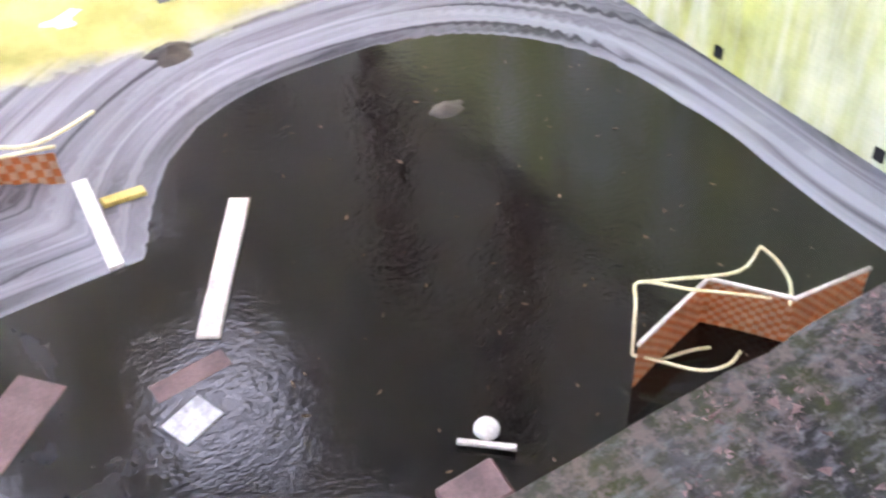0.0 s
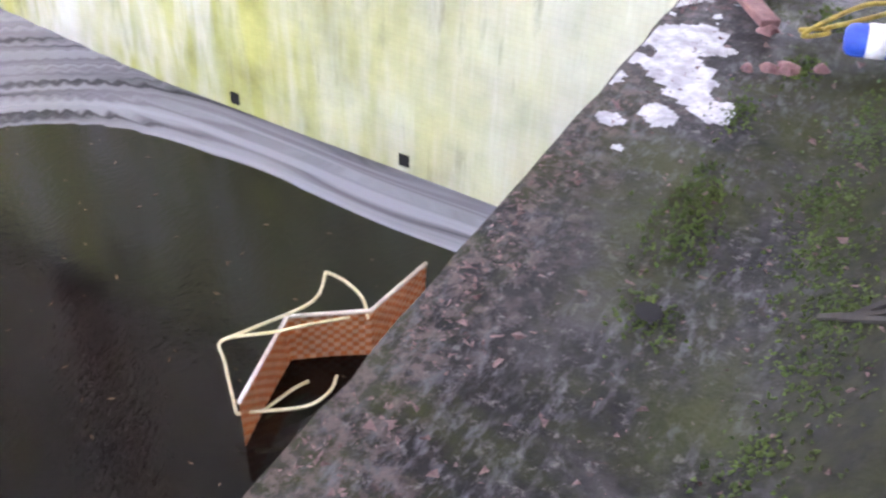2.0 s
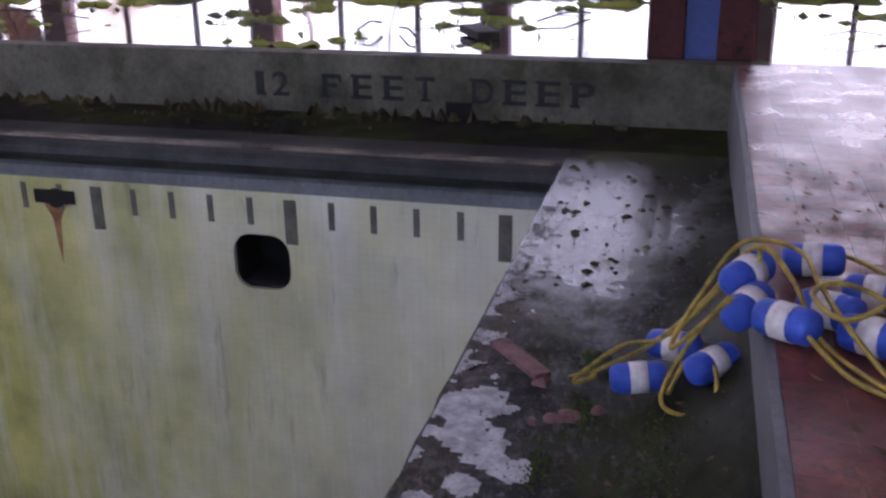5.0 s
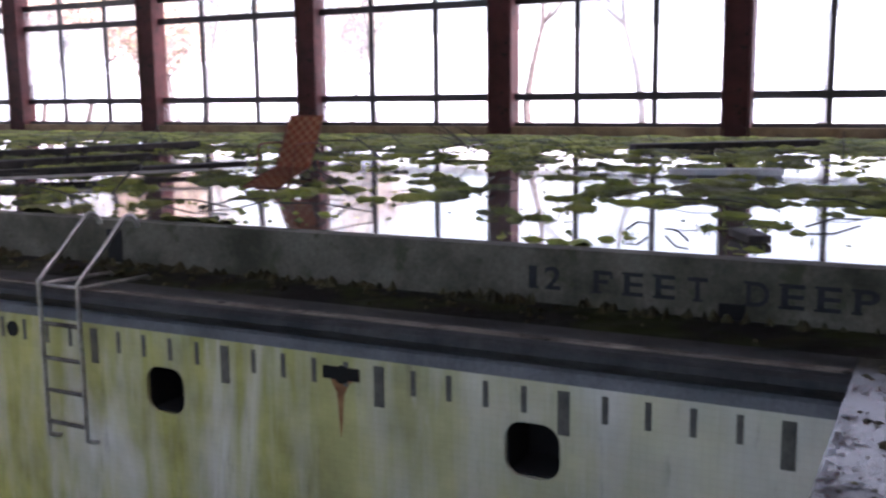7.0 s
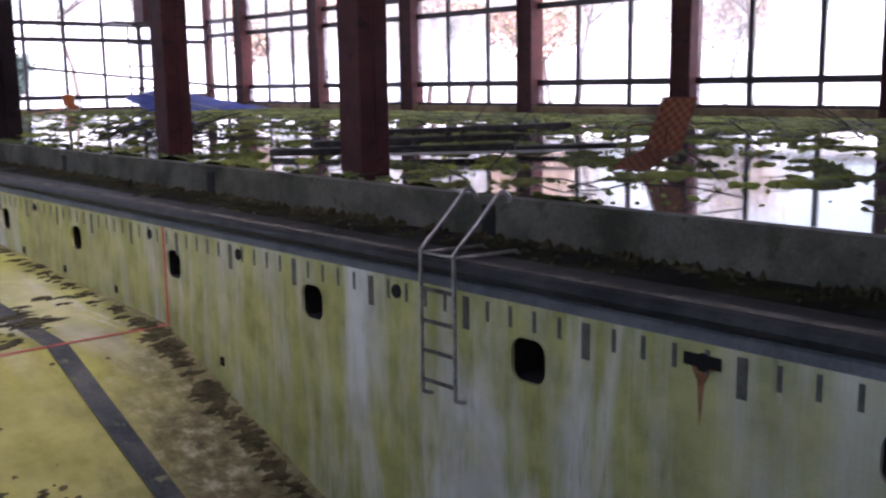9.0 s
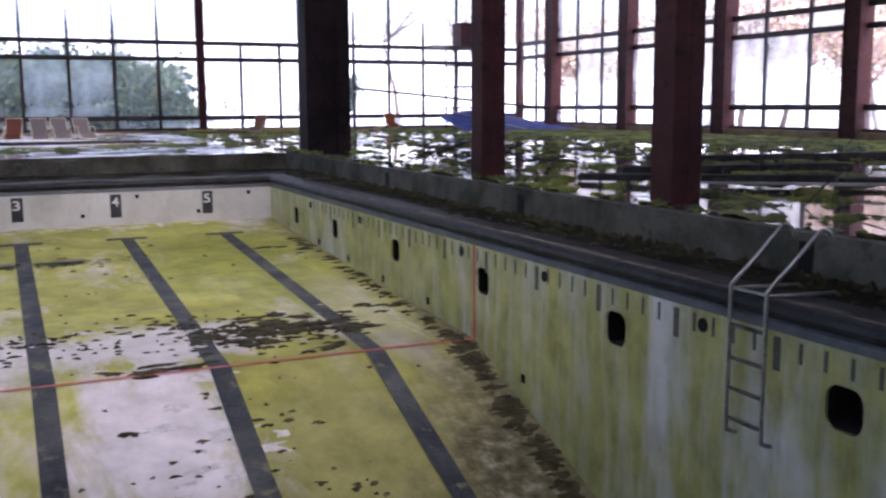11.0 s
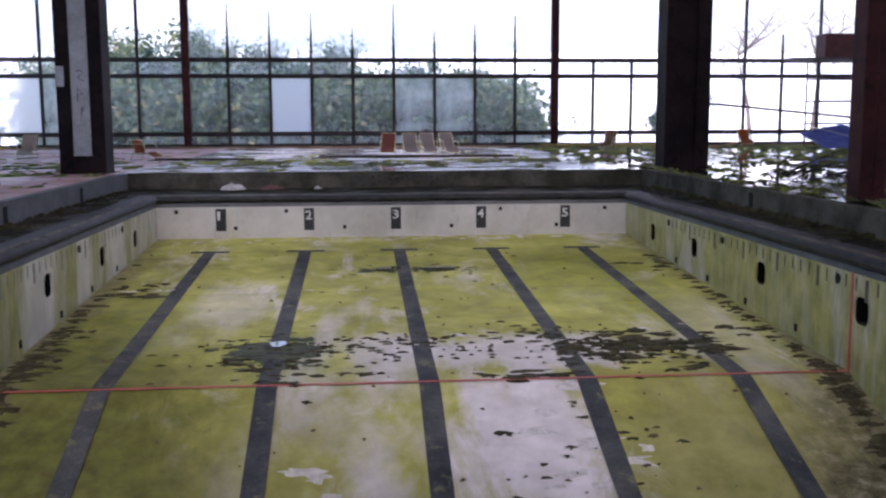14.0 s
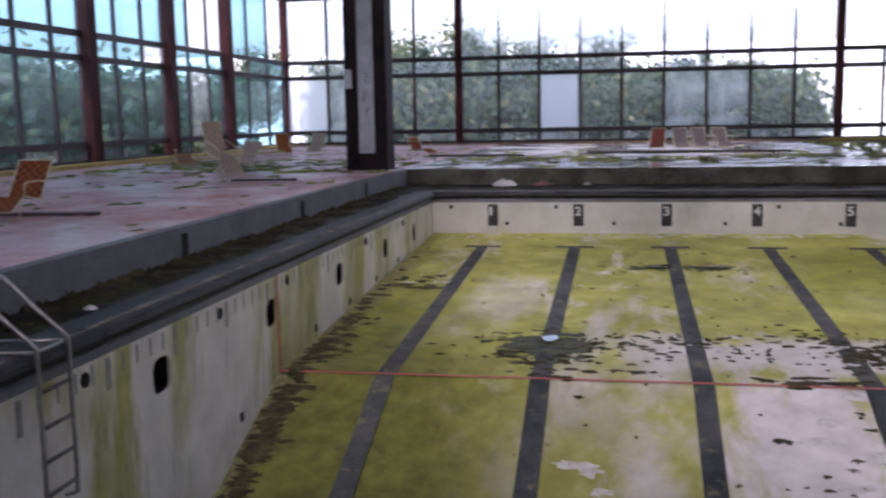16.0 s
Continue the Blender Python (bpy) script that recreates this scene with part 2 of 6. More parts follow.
def tile_deck_material(name, wet=0.0):
    """Red quarry tile under grime."""
    m, nt, bs = mat(name)
    v = coords(nt)
    br = node(nt, "ShaderNodeTexBrick", Scale=1.0)
    br.offset = 0.5
    br.inputs["Brick Width"].default_value = 0.2
    br.inputs["Row Height"].default_value = 0.1
    br.inputs["Mortar Size"].default_value = 0.006
    br.inputs["Color1"].default_value = (0.42, 0.15, 0.11, 1)
    br.inputs["Color2"].default_value = (0.52, 0.21, 0.16, 1)
    br.inputs["Mortar"].default_value = (0.25, 0.2, 0.18, 1)
    nt.links.new(v, br.inputs["Vector"])
    # paler pink patches; part of this lightness stands for wet sheen
    pale_sheen = ramp(nt, noise_tex(nt, v, 0.9, 7, 0.65), [(0.38, grey(0.05)), (0.66, grey(0.75))])
    col = mix(nt, pale_sheen, br.outputs["Color"], (0.60, 0.45, 0.44))
    dirt = ramp(nt, noise_tex(nt, v, 2.8, 8, 0.7), [(0.58, grey(0)), (0.68, grey(0.8))])
    col = mix(nt, dirt, col, (0.08, 0.06, 0.045))
    put(nt, bs, col, ramp(nt, noise_tex(nt, v, 0.5, 5), [(0.4, grey(0.28)), (0.6, grey(0.7))]))
    bump(nt, bs, math_node(nt, "SUBTRACT", 1.0, br.outputs["Fac"]), 0.2, 0.004)
    return m


def pale_deck_material():
    """Pale wet far deck, puddled; window reflections also lighten its base colour."""
    m, nt, bs = mat("pale_wet_deck")
    v = coords(nt)
    col = ramp(nt, noise_tex(nt, v, 0.5, 7, 0.65), [(0.35, (0.46, 0.40, 0.39)), (0.6, (0.68, 0.65, 0.65))])
    put(nt, bs, col, ramp(nt, noise_tex(nt, v, 0.35, 5), [(0.45, grey(0.08)), (0.6, grey(0.4))]))
    bump(nt, bs, noise_tex(nt, v, 6, 5), 0.1, 0.01)
    return m


def ledge_material(name, tone, wet=0.0, fleck=1.0):
    """Weathered concrete ledge with moss and pale blotches."""
    m, nt, bs = mat(name)
    v = coords(nt)
    col = ramp(nt, noise_tex(nt, v, 2.2, 8, 0.7), [(0.34, tone[0]), (0.5, tone[1]), (0.66, tone[2])])
    spk = ramp(nt, noise_tex(nt, v, 30, 5, 0.7), [(0.56, grey(0)), (0.68, grey(0.7 * fleck))])
    col = mix(nt, spk, col, (0.16, 0.145, 0.135))
    red = ramp(nt, noise_tex(nt, v, 7, 6, 0.7), [(0.60, grey(0)), (0.70, grey(0.45 * fleck))])
    col = mix(nt, red, col, (0.10, 0.05, 0.045))
    scab = ramp(nt, noise_tex(nt, v, 11, 8, 0.75, 0.5), [(0.55, grey(0)), (0.63, grey(0.55 * fleck))])
    col = mix(nt, scab, col, (0.10, 0.097, 0.10))
    pit = ramp(nt, noise_tex(nt, v, 6, 8, 0.75, 0.5), [(0.34, grey(0.85)), (0.45, grey(0))])
    col = mix(nt, pit, col, (0.012, 0.009, 0.007))
    moss = ramp(nt, noise_tex(nt, v, 1.7, 8, 0.7, 0.4), [(0.46, grey(0)), (0.60, grey(0.8))])
    col = mix(nt, moss, col, (0.03, 0.036, 0.008))
    if wet:
        worn_w = coords(nt, (13, 34, 12))
        pale = ramp(nt, noise_tex(nt, worn_w, 1.0, 5, 0.65), [(0.5, grey(0)), (0.66, grey(0.7))])
        where = ramp(nt, noise_tex(nt, v, 2.6, 5), [(0.42, grey(0)), (0.58, grey(1))])
        col = mix(nt, math_node(nt, "MULTIPLY", pale, where), col, (0.12, 0.118, 0.125))
        side = node(nt, "ShaderNodeSeparateXYZ")
        nt.links.new(v, side.inputs[0])
        sway = math_node(nt, "MULTIPLY", math_node(nt, "SUBTRACT", noise_tex(nt, v, 3.5, 7, 0.7), 0.5), 0.6)
        strip = node(nt, "ShaderNodeMapRange", **{"From Min": -2.5, "From Max": -2.72, "To Min": 0.0, "To Max": 0.8})
        nt.links.new(math_node(nt, "ADD", side.outputs["Y"], sway), strip.inputs[0])
        col = mix(nt, strip.outputs[0], col, ramp(nt, noise_tex(nt, v, 16, 6, 0.7), [(0.4, (0.006, 0.0055, 0.004)), (0.62, (0.018, 0.021, 0.006))]))
        crumble = node(nt, "ShaderNodeMapRange", **{"From Min": -2.13, "From Max": -1.95, "To Min": 0.0, "To Max": 1.0})
        nt.links.new(math_node(nt, "ADD", side.outputs["Y"], sway), crumble.inputs[0])
        bits = ramp(nt, noise_tex(nt, v, 22, 6, 0.7), [(0.48, grey(0)), (0.58, grey(0.75))])
        col = mix(nt, math_node(nt, "MULTIPLY", bits, crumble.outputs[0]), col, (0.105, 0.078, 0.07))
    # standing damp towards the flooded corner
    sp = node(nt, "ShaderNodeSeparateXYZ")
    nt.links.new(v, sp.inputs[0])
    damp = node(nt, "ShaderNodeMapRange", **{"From Min": 9.7, "From Max": 10.9, "To Min": 0.0, "To Max": wet})
    lean = math_node(nt, "MINIMUM", math_node(nt, "MULTIPLY", math_node(nt, "ADD", sp.outputs["Y"], 2.45), 4.5), 0.3)
    nt.links.new(math_node(nt, "ADD", math_node(nt, "ADD", sp.outputs["X"], lean), math_node(nt, "MULTIPLY", math_node(nt, "SUBTRACT", noise_tex(nt, v, 2.4, 6, 0.7), 0.5), 3.0)), damp.inputs[0])
    put(nt, bs, col, mix(nt, damp.outputs[0], ramp(nt, noise_tex(nt, v, 1.1, 5), [(0.4, grey(0.5)), (0.6, grey(0.85))]), (0.2, 0.2, 0.2)))
    nt.links.new(math_node(nt, "ADD", math_node(nt, "MULTIPLY", damp.outputs[0], 0.5), 0.1), bs.inputs["Specular IOR Level"])
    b = bump(nt, bs, noise_tex(nt, v, 55, 6, 0.7), 0.5, 0.008)
    nt.links.new(ramp(nt, damp.outputs[0], [(0.0, grey(0.5)), (1.0, grey(0.22))]), b.inputs["Strength"])
    return m


def water_material():
    m, nt, bs = mat("still_dark_water")
    v = coords(nt)
    col = ramp(nt, noise_tex(nt, v, 0.7, 6), [(0.35, (0.0014, 0.0015, 0.002)), (0.65, (0.0042, 0.0036, 0.0028))])
    bits = ramp(nt, noise_tex(nt, v, 11, 5, 0.7), [(0.66, grey(0)), (0.74, grey(0.5))])
    col = mix(nt, bits, col, (0.03, 0.025, 0.018))
    murk = ramp(nt, noise_tex(nt, v, 2.6, 7, 0.65, 0.4), [(0.5, grey(0)), (0.68, grey(0.6))])
    col = mix(nt, murk, col, (0.010, 0.0085, 0.0065))
    # cloudy grey-blue reflections of the sky, put into the water's base colour
    pale_sheen = ramp(nt, noise_tex(nt, v, 0.55, 7, 0.6, 0.6), [(0.44, grey(0)), (0.62, grey(0.7))])
    dx = node(nt, "ShaderNodeSeparateXYZ")
    nt.links.new(v, dx.inputs[0])
    sheen_side = node(nt, "ShaderNodeMapRange", **{"From Min": 8.2, "From Max": 6.2, "To Min": 0.0, "To Max": 1.0})
    nt.links.new(dx.outputs["X"], sheen_side.inputs[0])
    pale_sheen = math_node(nt, "MULTIPLY", pale_sheen, sheen_side.outputs[0])
    col = mix(nt, pale_sheen, col, (0.034, 0.036, 0.042))
    put(nt, bs, col, mix(nt, pale_sheen, (0.09, 0.09, 0.09), (0.2, 0.2, 0.2)))
    bs.inputs["IOR"].default_value = 1.45
    rip = noise_tex(nt, coords(nt, (13, 22, 9), (0, 0, 0.5)), 1.0, 3)
    patch = ramp(nt, noise_tex(nt, v, 0.6, 3), [(0.40, grey(0.3)), (0.60, grey(1.0))])
    bump(nt, bs, math_node(nt, "MULTIPLY", rip, patch), 0.3, 0.014)
    return m


def glass_material(name, tint, haze):
    """Dirty glazing: clear with a mirror-like sheen and a film of grime."""
    m, nt, bs = mat(name)
    nt.nodes.remove(bs)
    out = nt.nodes["Material Output"]
    tr = node(nt, "ShaderNodeBsdfTransparent", Color=(*tint, 1))
    gl = node(nt, "ShaderNodeBsdfGlossy", Roughness=0.03)
    df = node(nt, "ShaderNodeBsdfTranslucent", Color=(0.9, 0.95, 0.96, 1))
    lw = node(nt, "ShaderNodeLayerWeight", Blend=0.5)
    sheen = math_node(nt, "ADD", math_node(nt, "MULTIPLY", math_node(nt, "POWER", lw.outputs["Facing"], 5.0), 0.6), 0.025)
    m1, m2 = node(nt, "ShaderNodeMixShader"), node(nt, "ShaderNodeMixShader")
    v = coords(nt)
    film = ramp(nt, noise_tex(nt, v, 0.8, 6, 0.6), [(0.35, grey(haze * 0.3)), (0.7, grey(haze))])
    nt.links.new(film, m1.inputs[0])
    nt.links.new(tr.outputs[0], m1.inputs[1])
    soft_view = node(nt, "ShaderNodeBsdfRefraction", Color=(0.96, 0.98, 0.99, 1), Roughness=0.4, IOR=1.03)
    m0 = node(nt, "ShaderNodeMixShader", Fac=0.6)
    nt.links.new(df.outputs[0], m0.inputs[1])
    nt.links.new(soft_view.outputs[0], m0.inputs[2])
    nt.links.new(m0.outputs[0], m1.inputs[2])
    nt.links.new(sheen, m2.inputs[0])
    nt.links.new(m1.outputs[0], m2.inputs[1])
    nt.links.new(gl.outputs[0], m2.inputs[2])
    nt.links.new(m2.outputs[0], out.inputs[0])
    return m


M = {
    "wall_r": pool_wall_material("mosaic_tile_algae_streaked", "y", 0.16, 0.93),
    # 1.1 lightens the west wall's tile in place of light it lacks
    "wall_l": pool_wall_material("mosaic_tile_lightly_streaked", "y", 0.07, 1.1),
    "wall_f": pool_wall_material("mosaic_tile_end", "x", -0.1, 0.78),
    "floor": pool_floor_material(),
    "wet": wet_deck_material(),
    "tile": tile_deck_material("red_quarry_tile"),
    "pale": pale_deck_material(),
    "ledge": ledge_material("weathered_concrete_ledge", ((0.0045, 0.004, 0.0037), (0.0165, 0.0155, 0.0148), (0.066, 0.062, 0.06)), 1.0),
    # same concrete in a darker tone, with fewer flecks
    "ledge_d": ledge_material("near_black_concrete_ledge", ((0.003, 0.0025, 0.0022), (0.0075, 0.0065, 0.0054), (0.026, 0.022, 0.018)), 0.0, 0.3),
    "water": water_material(),
    "riser": worn("mossy_concrete_riser", (0.042, 0.04, 0.027), (0.122, 0.113, 0.086), 1.1, 0.85, 25, spots=(0.058, 0.058, 0.034), spread=(0.38, 0.6), gloss=0.2),
    "riser_l": worn("grey_painted_riser", (0.085, 0.09, 0.095), (0.14, 0.145, 0.15), 1.6, 0.7, 25, spots=(0.1, 0.1, 0.08)),
    "nose": worn("dark_glazed_nosing", (0.009, 0.010, 0.011), (0.036, 0.037, 0.037), 2.5, 0.55, 30, gloss=0.25),
    "band": worn("grey_gutter_tile", (0.07, 0.073, 0.078), (0.13, 0.13, 0.137), 2.0, 0.55, 30),
    # near black: the shade inside niches, inlets and slots is in this colour
    "cavity": worn("shade_black_cavity", (0.0007, 0.0007, 0.0008), (0.003, 0.0024, 0.0024), 6, 0.9, 30),
    "line": worn("black_lane_tile", (0.035, 0.04, 0.045), (0.095, 0.10, 0.095), 1.2, 0.7, 22, spots=(0.15, 0.15, 0.09), gloss=0.1),
    "redline": worn("faded_red_tile", (0.42, 0.05, 0.045), (0.5, 0.11, 0.09), 3, 0.5, 30),
    "mark": worn("dark_mark_tile", (0.05, 0.05, 0.042), (0.11, 0.105, 0.085), 3, 0.5, 30),
    "mark_l": worn("faded_mark_tile", (0.2, 0.2, 0.18), (0.33, 0.32, 0.28), 3, 0.5, 30),
    "steel": worn("brown_painted_steel", (0.04, 0.009, 0.009), (0.075, 0.018, 0.017), 1.5, 0.65, 30, spots=(0.015, 0.006, 0.006), gloss=0.25),
    # darker version of the brown steel, for the two massive columns
    "steel_d": worn("near_black_brown_steel", (0.009, 0.005, 0.006), (0.026, 0.013, 0.014), 1.2, 0.7, 30, spots=(0.005, 0.003, 0.004), gloss=0.2),
    "rim": worn("chipped_tan_rim", (0.05, 0.044, 0.036), (0.2, 0.175, 0.14), 1.8, 0.8, 40, spots=(0.015, 0.013, 0.01), gloss=0.2),
    "frame": worn("dark_brown_window_metal", (0.012, 0.007, 0.008), (0.03, 0.015, 0.016), 2.0, 0.5, 30),
    "sill": worn("rusty_tan_sill", (0.16, 0.09, 0.05), (0.33, 0.23, 0.13), 1.2, 0.7, 20),
    "panel": worn("dirty_white_panel", (0.42, 0.41, 0.42), (0.62, 0.61, 0.62), 2.0, 0.6, 20),
    "blue": worn("blue_paint", (0.012, 0.03, 0.14), (0.022, 0.05, 0.2), 2.0, 0.5, 20),
    # unseen surfaces; grey chosen to keep their reflection in the water dark
    "ceiling": worn("mid_grey_unseen_plaster", (0.24, 0.23, 0.22), (0.40, 0.385, 0.37), 0.4, 0.9, 6),
    # outdoor glare put into the ground colour; also throws light into the hall
    "ground": worn("glare_white_ground", (0.62, 0.62, 0.60), (0.82, 0.82, 0.81), 0.3, 0.95, 8),
    "chrome": worn("tarnished_chrome", (0.30, 0.29, 0.27), (0.5, 0.49, 0.47), 8.0, 0.3, 40, metal=0.9),
    "tarnish": worn("blackened_chrome", (0.05, 0.045, 0.04), (0.16, 0.15, 0.135), 8.0, 0.45, 40, metal=0.6),
    "glass": glass_material("dirty_window_glass", (0.93, 0.965, 0.975), 0.2),
    "mist": glass_material("misted_window_glass", (0.90, 0.96, 0.99), 0.6),
    "frosted": glass_material("frosted_white_sheet", (1.0, 1.0, 1.0), 3.3),
    "haze": glass_material("hazy_plastic_sheet", (0.93, 0.97, 0.985), 0.4),
    "teal": glass_material("teal_tinted_glass", (0.58, 0.80, 0.86), 0.14),
}


# ---- mesh helpers ----
def box(bm, x0, x1, y0, y1, z0, z1):
    vs = [bm.verts.new((x, y, z)) for z in (z0, z1) for y in (y0, y1) for x in (x0, x1)]
    for f in ((0, 2, 3, 1), (4, 5, 7, 6), (0, 1, 5, 4), (2, 6, 7, 3), (0, 4, 6, 2), (1, 3, 7, 5)):
        bm.faces.new([vs[i] for i in f])
    return vs


def mesh_of(name, bm, material, smooth=False):
    me = bpy.data.meshes.new(name)
    bmesh.ops.recalc_face_normals(bm, faces=bm.faces)
    bm.to_mesh(me)
    bm.free()
    if smooth:
        for p in me.polygons:
            p.use_smooth = True
    for m in (material if isinstance(material, (list, tuple)) else [material]):
        me.materials.append(m)
    return me


def part(name, bm, material, parent=None, label="", smooth=False):
    ob = new(name, mesh_of(name, bm, material, smooth))
    ob.parent = parent
    return tagged(ob, label)


def structure(name, bm, material, label, category, smooth=False):
    ob = new(name, mesh_of(name, bm, material, smooth))
    return tagged(ob, label, category, kind="structure")


def empty(name, label="", category="", group="", kind="", m=None):
    ob = new(name)
    ob.empty_display_size = 0.2
    if m is not None:
        ob.matrix_basis = m
    return tagged(ob, label, category, group, kind)


def boxes(*dims):
    bm = bmesh.new()
    for d in dims:
        box(bm, *d)
    return bm


def bevelled(dims, width=0.01, seg=2):
    bm = boxes(dims)
    bmesh.ops.bevel(bm, geom=bm.edges[:], offset=width, segments=seg, affect="EDGES", profile=0.7)
    return bm


def tube(bm, points, radius, sides=8, closed=False):
    """A round bar along a polyline."""
    pts = [Vector(p) for p in points]
    rings, n = [], len(pts)
    side = None
    for i, p in enumerate(pts):
        a = pts[i - 1] if (i or closed) else p
        b = pts[(i + 1) % n] if (i < n - 1 or closed) else p
        d = (b - a).normalized()
        if side is None:
            side = d.orthogonal().normalized()
        side = (side - d * side.dot(d))
        side = side.normalized() if side.length > 1e-5 else d.orthogonal().normalized()
        up = d.cross(side)
        rings.append([bm.verts.new(p + radius * (math.cos(k * 2 * math.pi / sides) * side + math.sin(k * 2 * math.pi / sides) * up)) for k in range(sides)])
    for i in range(n if closed else n - 1):
        r, s = rings[i], rings[(i + 1) % n]
        for k in range(sides):
            bm.faces.new((r[k], r[(k + 1) % sides], s[(k + 1) % sides], s[k]))
    if not closed:
        bm.faces.new(rings[0][::-1])
        bm.faces.new(rings[-1])
    return bm


def curve_through(points, steps=6, closed=False):
    """Catmull-Rom points through the given ones."""
    p = [Vector(q) for q in points]
    n, out = len(p), []
    for i in range(n if closed else n - 1):
        a, b, c, d = p[(i - 1) % n] if (i or closed) else p[0], p[i], p[(i + 1) % n], p[(i + 2) % n] if (i + 2 < n or closed) else p[-1]
        for s in range(steps):
            t = s / steps
            out.append(0.5 * ((2 * b) + (c - a) * t + (2 * a - 5 * b + 4 * c - d) * t * t + (3 * b - a - 3 * c + d) * t ** 3))
    if not closed:
        out.append(p[-1])
    return out


# ---- sizes of the place ----
W = 12.19                       # basin width
Y0, Y1 = -1.86, 22.86           # deep end and shallow end
DECK = 0.45
RX, LX, FY, NY = 13.45, -1.32, 25.7, -2.87     # faces of the deck risers
GX0, GX1, GY0, GY1 = -13.8, 35.0, -9.0, 51.0   # outer glazing
TOP = 11.0
TILE = -0.28                    # top of the tiled wall
WATER = -3.6
BREAK = 10.74


def shore(x, y, x0, x1, y1, r):
    """Distance outside a rounded pond that is open to the south."""
    cx, hx = (x0 + x1) / 2, (x1 - x0) / 2
    qx, qy = abs(x - cx) - hx + r, y - y1 + r
    return math.hypot(max(qx, 0), max(qy, 0)) + min(max(qx, qy), 0) - r


def floor_z(x, y):
    if y > BREAK:
        z = -1.72 + 0.052 * (y - BREAK)
    else:
        z = max(-1.72 - 0.37 * (BREAK - y), -4.05)
    if y < 9:
        # silt banked round two ponds of standing water
        wob = 0.12 * noise.noise(Vector((x * 0.6, y * 0.6, 3.1)))
        d = min(shore(x, y, 6.85, 11.6, 5.0, 2.3), shore(x, y, 0.6, 8.0, 3.25, 0.9)) + wob
        bank = WATER + (d * 0.13 if d > 0 else d * 0.3)
        ridges = 0.007 * math.sin(d * 26 + 3 * noise.noise(Vector((x * 0.7, y * 0.7, 0)))) if d > 0 else 0
        z = max(z, bank) if z < -2.9 else z
        z += ridges if z < -3.1 else 0
    return z


# ---- ground outside ----
bm = bmesh.new()
bmesh.ops.create_grid(bm, x_segments=60, y_segments=60, size=600)
for v in bm.verts:
    far = max(0.0, max(abs(v.co.x - 10), abs(v.co.y - 20)) - 60)
    # far rim raised: an added white slope covers the grey horizon
    v.co.z = -0.2 + far * 0.02 + max(0.0, far - 60) * 0.07
    if GX0 - 5 < v.co.x < GX1 + 5 and GY0 - 10 < v.co.y < GY1 + 5:
        v.co.z = -6
structure("ground", bm, M["ground"], "ground around the pool hall, coloured white for outdoor glare", "ground")

# ---- basin ----
bm = bmesh.new()
nx, ny = 124, 300
grid = [[bm.verts.new((W * i / nx, Y0 + (Y1 - Y0) * j / ny, 0)) for i in range(nx + 1)] for j in range(ny + 1)]
for row in grid:
    for v in row:
        v.co.z = floor_z(v.co.x, v.co.y)
for j in range(ny):
    for i in range(nx):
        bm.faces.new((grid[j][i], grid[j][i + 1], grid[j + 1][i + 1], grid[j + 1][i]))
structure("pool_floor", bm, M["floor"], "sloping pool floor with white paint, yellow-green algae and silt", "floor", True)

bm = bmesh.new()
nw = 40
vs = [[bm.verts.new((W * i / nw, Y0 + (6.0 - Y0) * j / nw, WATER)) for i in range(nw + 1)] for j in range(nw + 1)]
for j in range(nw):
    for i in range(nw):
        bm.faces.new((vs[j][i], vs[j][i + 1], vs[j + 1][i + 1], vs[j + 1][i]))
structure("water", bm, M["water"], "shallow dark stagnant water in the deep end", "water")

HOLES = [0.2, 3.6, 7.02, 10.48, 14.0, 17.5, 20.45]
HW, HZ0, HZ1 = 0.21, -1.0, -0.59


